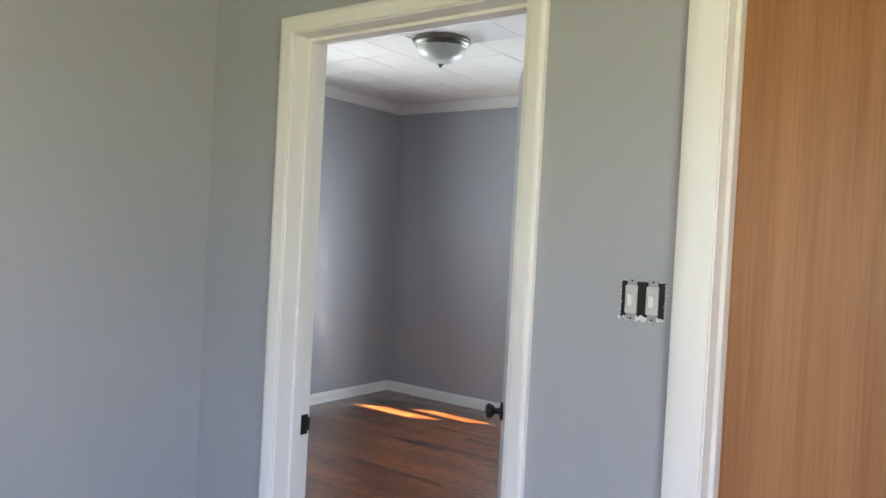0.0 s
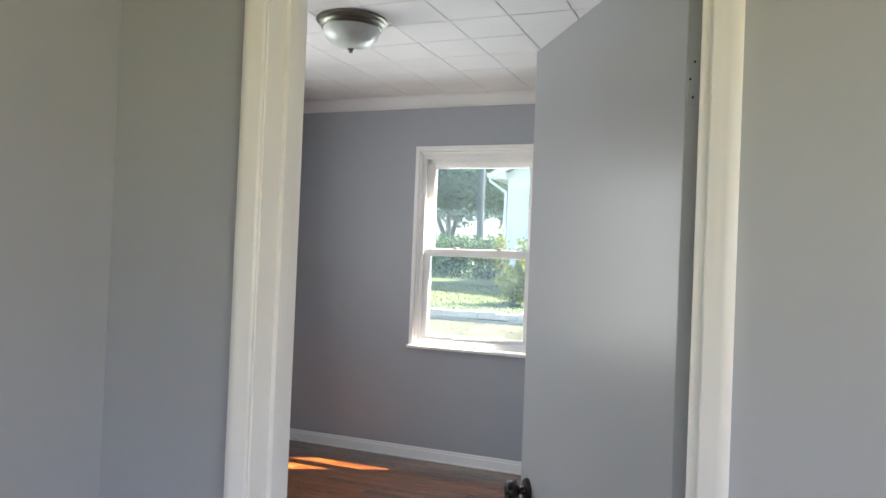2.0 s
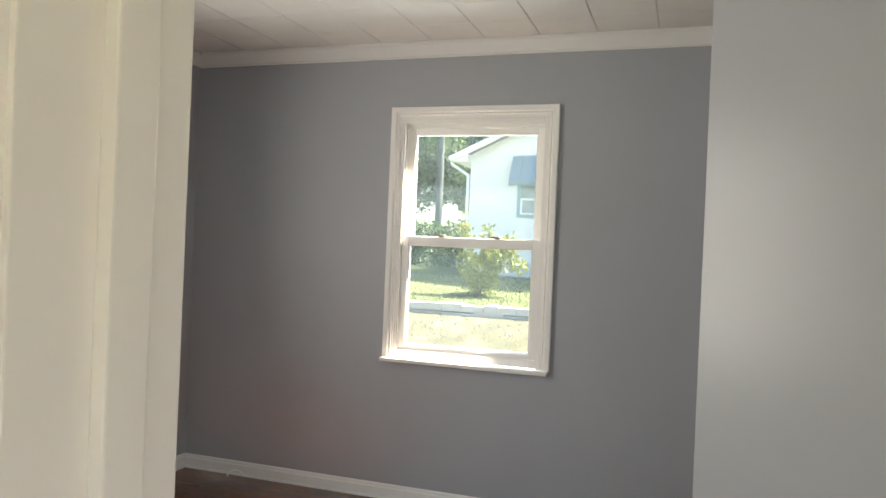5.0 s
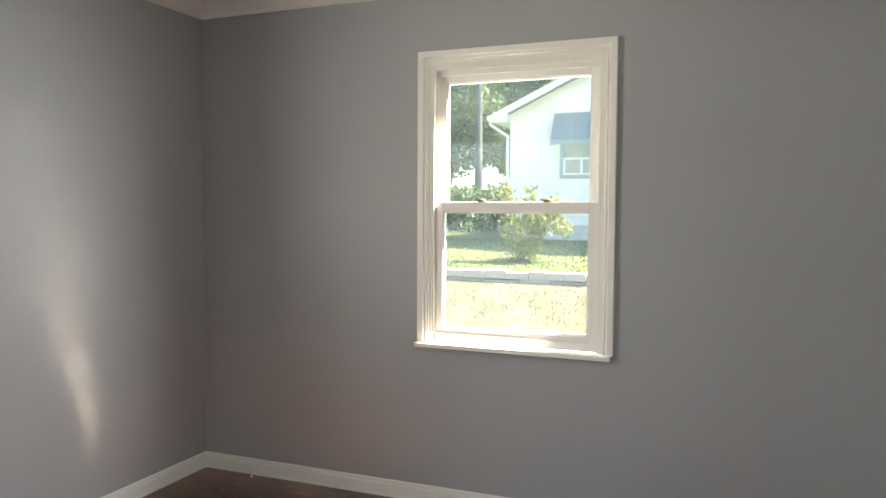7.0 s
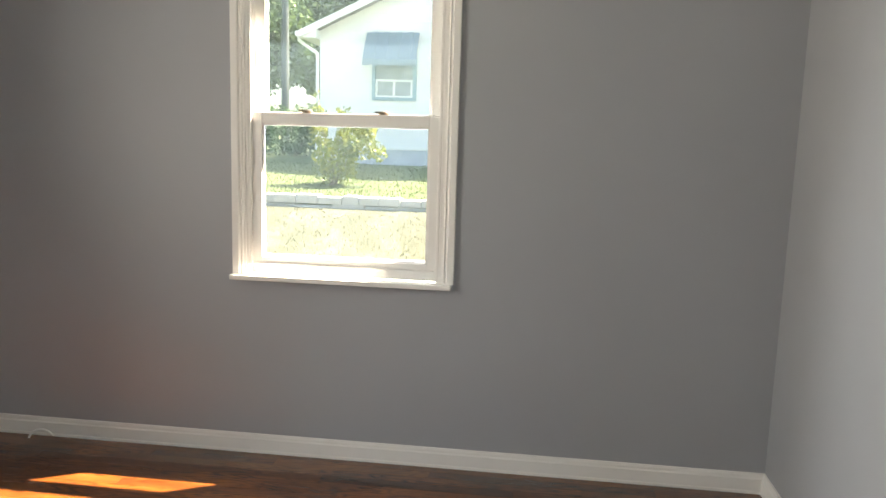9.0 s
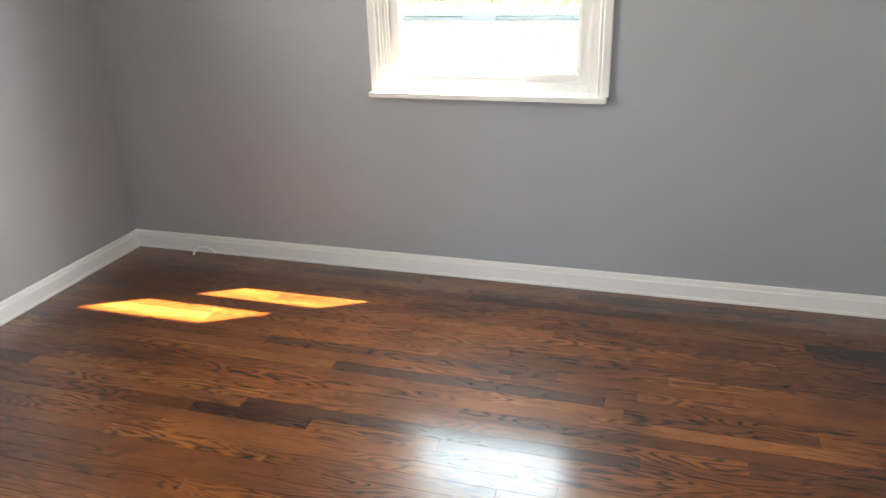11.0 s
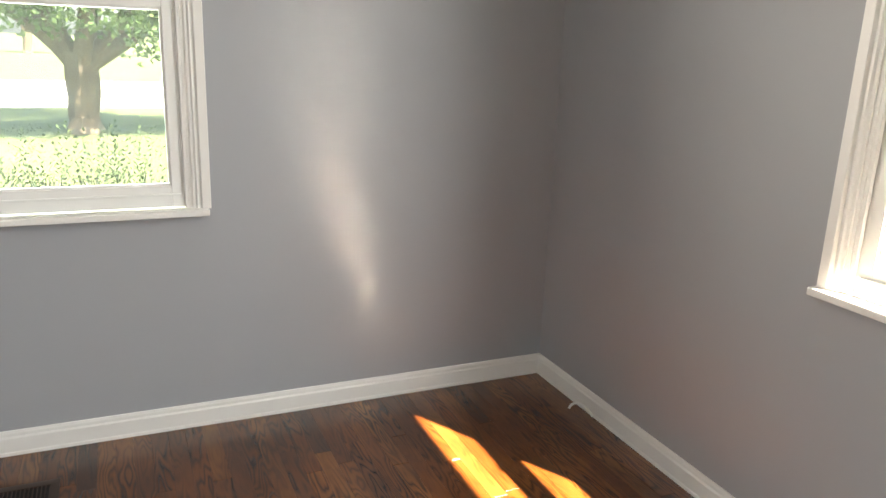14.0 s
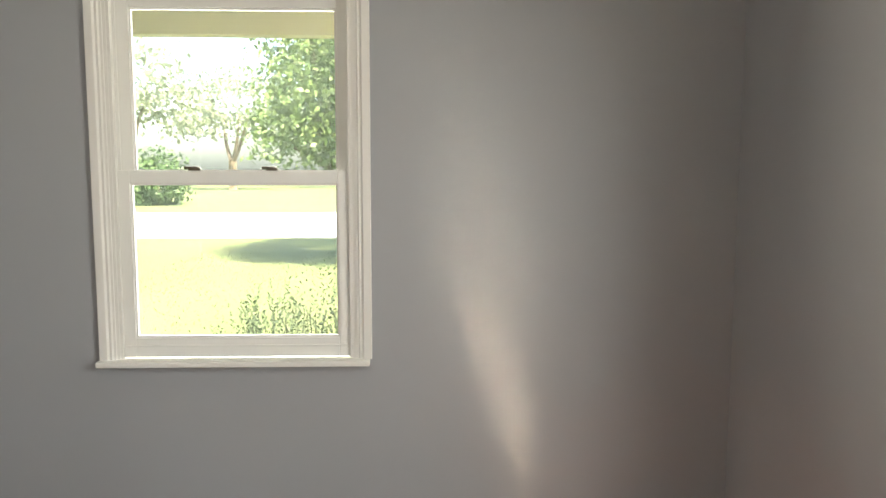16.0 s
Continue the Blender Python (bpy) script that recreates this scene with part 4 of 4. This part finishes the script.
def neighbour_house():
    """White gable end with boxed eave, downspout and a window under a blue awning."""
    x0, y0, z0 = -2.72, 15.0, 0.55
    eave, ridge_x, pitch = 3.93, 3.4, 0.47
    x1 = 2 * ridge_x - x0
    peak = eave + (ridge_x - x0) * pitch
    e = thing("house", label="white neighbouring house with gable end and blue awning", category="house")
    bm = bmesh.new()
    pts = [(x0, 1.12), (x1, 1.12), (x1, eave), (ridge_x, peak), (x0, eave)]
    f = [bm.verts.new((x, y0, z)) for x, z in pts]
    g = [bm.verts.new((x, y0 + 9, z)) for x, z in pts]
    bm.faces.new(f)
    bm.faces.new(g[::-1])
    for k in range(5):
        bm.faces.new((f[k], g[k], g[(k + 1) % 5], f[(k + 1) % 5]))
    bmesh.ops.recalc_face_normals(bm, faces=bm.faces[:])
    wall = part("wall", bm, SIDING, e, "white siding gable wall")
    z, k = 1.14, 0
    sb = bmesh.new()
    while z < peak - 0.3:
        xl = x0 if z < eave else x0 + (z - eave) / pitch + 0.05
        xr = x1 if z < eave else x1 - (z - eave) / pitch - 0.05
        v = [sb.verts.new(c) for c in ((xl, y0 - 0.004, z + 0.2), (xr, y0 - 0.004, z + 0.2), (xr, y0 - 0.022, z), (xl, y0 - 0.022, z), (xr, y0, z), (xl, y0, z))]
        sb.faces.new((v[3], v[2], v[1], v[0]))
        sb.faces.new((v[5], v[4], v[2], v[3]))
        z += 0.2
    part("siding_boards", sb, SIDING, wall)
    part("foundation", boxes((x0 + 0.02, x1 - 0.02, y0 + 0.03, y0 + 9, z0, 1.13)), FOUNDATION, e, "blue-grey block foundation")
    ov = 0.42
    for sgn, xe in ((1, x0), (-1, x1)):
        a = Vector((xe - sgn * ov, 0, eave - ov * pitch))
        b = Vector((ridge_x, 0, peak))
        bm = bmesh.new()
        prof = [a, b, b + Vector((0, 0, 0.16)), a + Vector((0, 0, 0.16))]
        f = [bm.verts.new((p.x, y0 - 0.35, p.z)) for p in prof]
        g = [bm.verts.new((p.x, y0 + 9.3, p.z)) for p in prof]
        bm.faces.new(f)
        bm.faces.new(g[::-1])
        for k in range(4):
            bm.faces.new((f[k], g[k], g[(k + 1) % 4], f[(k + 1) % 4]))
        bmesh.ops.recalc_face_normals(bm, faces=bm.faces[:])
        roof = part("roof", bm, ROOFING, e, "dark shingle roof slope")
        rb = bmesh.new()
        pr = [a - Vector((0, 0, 0.02)), b - Vector((0, 0, 0.02)), b + Vector((0, 0, 0.15)), a + Vector((0, 0, 0.15))]
        f = [rb.verts.new((p.x, y0 - 0.385, p.z)) for p in pr]
        g = [rb.verts.new((p.x, y0 - 0.352, p.z)) for p in pr]
        rb.faces.new(f)
        rb.faces.new(g[::-1])
        for k in range(4):
            rb.faces.new((f[k], g[k], g[(k + 1) % 4], f[(k + 1) % 4]))
        bmesh.ops.recalc_face_normals(rb, faces=rb.faces[:])
        part("rake_board", rb, SIDING, roof, "white rake board")
    ze = eave - ov * pitch
    bm = bmesh.new()
    tri = [(x0 - ov + 0.03, ze - 0.015), (x0 - 0.003, ze - 0.015), (x0 - 0.003, eave - 0.01)]
    f = [bm.verts.new((x, y0 - 0.34, z)) for x, z in tri]
    g = [bm.verts.new((x, y0 + 9.2, z)) for x, z in tri]
    bm.faces.new(f)
    bm.faces.new(g[::-1])
    for k in range(3):
        bm.faces.new((f[k], g[k], g[(k + 1) % 3], f[(k + 1) % 3]))
    bmesh.ops.recalc_face_normals(bm, faces=bm.faces[:])
    part("boxed_eave", bm, SIDING, e, "white boxed eave")
    part("gutter", boxes((x0 - ov - 0.10, x0 - ov, y0 - 0.36, y0 + 9.2, ze + 0.02, ze + 0.14), bevel=0.015), SIDING, e)
    bm = bmesh.new()
    limb(bm, (x0 - ov - 0.05, y0 - 0.2, ze + 0.04), (x0 - ov - 0.05, y0 - 0.2, ze - 0.08), 0.04, 0.04, 8, 2)
    limb(bm, (x0 - ov - 0.05, y0 - 0.2, ze - 0.06), (x0 - 0.05, y0 - 0.06, ze - 0.36), 0.04, 0.04, 8, 3)
    limb(bm, (x0 - 0.05, y0 - 0.06, ze - 0.33), (x0 - 0.05, y0 - 0.06, 0.8), 0.04, 0.04, 8, 6)
    part("downspout", bm, SIDING, e, "white downspout", smooth=True)
    # window under the awning
    wx0, wx1, wz0, wz1 = -1.42, -0.33, 2.30, 3.34
    win = part("window", boxes((wx0, wx0 + 0.09, y0 - 0.06, y0, wz0, wz1), (wx1 - 0.09, wx1, y0 - 0.06, y0, wz0, wz1), (wx0 + 0.09, wx1 - 0.09, y0 - 0.06, y0, wz0, wz0 + 0.08), (wx0 + 0.09, wx1 - 0.09, y0 - 0.06, y0, wz1 - 0.08, wz1), bevel=0.006), FRAME_BLUE, e, "blue-framed window")
    part("pane", boxes((wx0 + 0.09, wx1 - 0.09, y0 - 0.03, y0 - 0.026, wz0 + 0.08, wz1 - 0.08)), FAR_GLASS, win)
    mid = wz0 + 0.5
    part("sash", boxes((wx0 + 0.09, wx0 + 0.14, y0 - 0.045, y0 - 0.03, wz0 + 0.08, mid), (wx1 - 0.14, wx1 - 0.09, y0 - 0.045, y0 - 0.03, wz0 + 0.08, mid), (wx0 + 0.14, wx1 - 0.14, y0 - 0.045, y0 - 0.03, mid - 0.05, mid), (wx0 + 0.14, wx1 - 0.14, y0 - 0.045, y0 - 0.03, wz0 + 0.08, wz0 + 0.12), ((wx0 + wx1) / 2 - 0.03, (wx0 + wx1) / 2 + 0.03, y0 - 0.045, y0 - 0.03, wz0 + 0.12, mid - 0.05)), SIDING, win, "white lower sash")
    ax0, ax1 = wx0 - 0.13, wx1 + 0.06
    aw = None
    cnt = 9
    for k in range(cnt):
        xa, xb = ax0 + (ax1 - ax0) * k / cnt, ax0 + (ax1 - ax0) * (k + 1) / cnt
        bm = bmesh.new()
        lift = 0.012 * (k % 2)
        prof = [(0.0, 3.90), (0.10, 3.88), (0.55, 3.22), (0.56, 3.08), (0.545, 3.08), (0.535, 3.21), (0.09, 3.86), (0.0, 3.885)]
        a = [bm.verts.new((xa + 0.002, y0 - o - lift, z + lift)) for o, z in prof]
        b = [bm.verts.new((xb - 0.002, y0 - o - lift, z + lift)) for o, z in prof]
        for q in range(len(prof)):
            w = (q + 1) % len(prof)
            bm.faces.new((a[q], a[w], b[w], b[q]))
        bm.faces.new(a[::-1])
        bm.faces.new(b)
        bmesh.ops.recalc_face_normals(bm, faces=bm.faces[:])
        if aw is None:
            aw = part("awning", bm, AWNING, e, "blue metal window awning")
        else:
            part("awning_panel", bm, AWNING, aw)
    return e


neighbour_house()

# dark upright taken for a tree trunk; pole form, arm and insulators are added
POLE_WOOD = painted("trunk_pole_wood", (0.07, 0.08, 0.075), (0.11, 0.12, 0.115), 0.9, large=3, fine=50, strength=0.5)
pole = thing("trunk_pole", pose(-6.35, 23.0, ground_z(-6.35, 23.0)), "pole shape standing for a tree trunk beside the neighbouring house", "utility pole")
part("pole", lathe([(0, -0.2), (0.15, -0.2), (0.14, 2.0), (0.12, 6.0), (0.105, 9.0), (0, 9.02)], 16), POLE_WOOD, pole, smooth=True)
arm = part("cross_arm", boxes((-1.1, 1.1, -0.20, -0.11, 8.2, 8.32), bevel=0.01), POLE_WOOD, pole)
for x in (-0.95, -0.4, 0.4, 0.95):
    part("insulator", moved(lathe([(0, 0), (0.03, 0), (0.045, 0.05), (0.03, 0.09), (0, 0.1)], 12), pose(x, -0.155, 8.32)), PLASTIC, arm, smooth=True)

# porch roof and its beam beyond the west window
porch = thing("porch_roof", label="cream painted porch beam and soffit outside the window", category="porch", kind="structure")
part("beam", boxes((-2.16, -2.04, -7.0, 1.2, 2.34, 2.60), bevel=0.006), BEAM, porch, "cream painted porch beam")
part("soffit", boxes((-2.30, -OUT - 0.002, -7.0, 1.2, 2.60, 2.64)), BEAM, porch)
for y in (-6.6, 0.9):
    part("post", boxes((-2.15, -2.05, y - 0.05, y + 0.05, GZ, 2.34), bevel=0.008), BEAM, porch)

# ---- strip floor ----
floor = thing("floor", label="dark stained oak strip floor with worn lacquer", category="floor", kind="structure")
BOARD = 0.0572
board_cache = {}


def board_mesh(length):
    key = round(length, 2)
    if key not in board_cache:
        h, w, b = key / 2 - 0.0003, BOARD / 2 - 0.0002, 0.0004
        verts = [(-h, -w, -0.018), (h, -w, -0.018), (h, w, -0.018), (-h, w, -0.018), (-h, -w, -b), (h, -w, -b), (h, w, -b), (-h, w, -b), (-h + b, -w + b, 0), (h - b, -w + b, 0), (h - b, w - b, 0), (-h + b, w - b, 0)]
        faces = [(8, 9, 10, 11)] + [(k + o, (k + 1) % 4 + o, (k + 1) % 4 + o + 4, k + o + 4) for o in (0, 4) for k in range(4)]
        me = bpy.data.meshes.new("board")
        me.from_pydata(verts, [], faces)
        me.materials.append(OAK)
        board_cache[key] = me
    return board_cache[key]


rnd = random.Random(11)
rows = int(-HALL / BOARD) + 1
for r in range(rows):
    y = -0.004 - BOARD * (r + 0.5)
    x = 0.004 - rnd.uniform(0, 0.25)
    end = W - 0.004
    while x < end - 0.02:
        ln = rnd.choice((0.42, 0.56, 0.68, 0.80, 0.94, 1.10, 1.26))
        x1 = x + ln
        if end - x1 < 0.25:
            x1 = end
        x0 = max(x, 0.004)
        ob = new("board", board_mesh(x1 - x0))
        ob.location = ((x0 + x1) / 2, y, rnd.uniform(-0.0001, 0.0001))
        ob.parent = floor
        x = x1
verts, faces = [], []
for r in range(int((HALL - HY) / BOARD) + 1):
    y = HALL - 0.06 - BOARD * (r + 0.5)
    if y < HY:
        break
    x = HX0 - rnd.uniform(0, 0.5)
    while x < HX1:
        x1 = x + rnd.uniform(0.5, 1.3)
        a, c, b = max(x, HX0) + 0.0004, min(x1, HX1) - 0.0004, len(verts)
        verts += [(a, y - BOARD / 2 + 0.0004, 0), (c, y - BOARD / 2 + 0.0004, 0), (c, y + BOARD / 2 - 0.0004, 0), (a, y + BOARD / 2 - 0.0004, 0)]
        verts += [(p[0], p[1], -0.018) for p in verts[b:b + 4]]
        faces += [(b, b + 1, b + 2, b + 3)] + [(b + k, b + 4 + k, b + 4 + (k + 1) % 4, b + (k + 1) % 4) for k in range(4)]
        x = x1
me = bpy.data.meshes.new("hall_boards")
me.from_pydata(verts, [], faces)
me.materials.append(OAK)
tagged(new("hall_floor", me), "dark stained oak strip floor of the hall", "floor", kind="stuff")
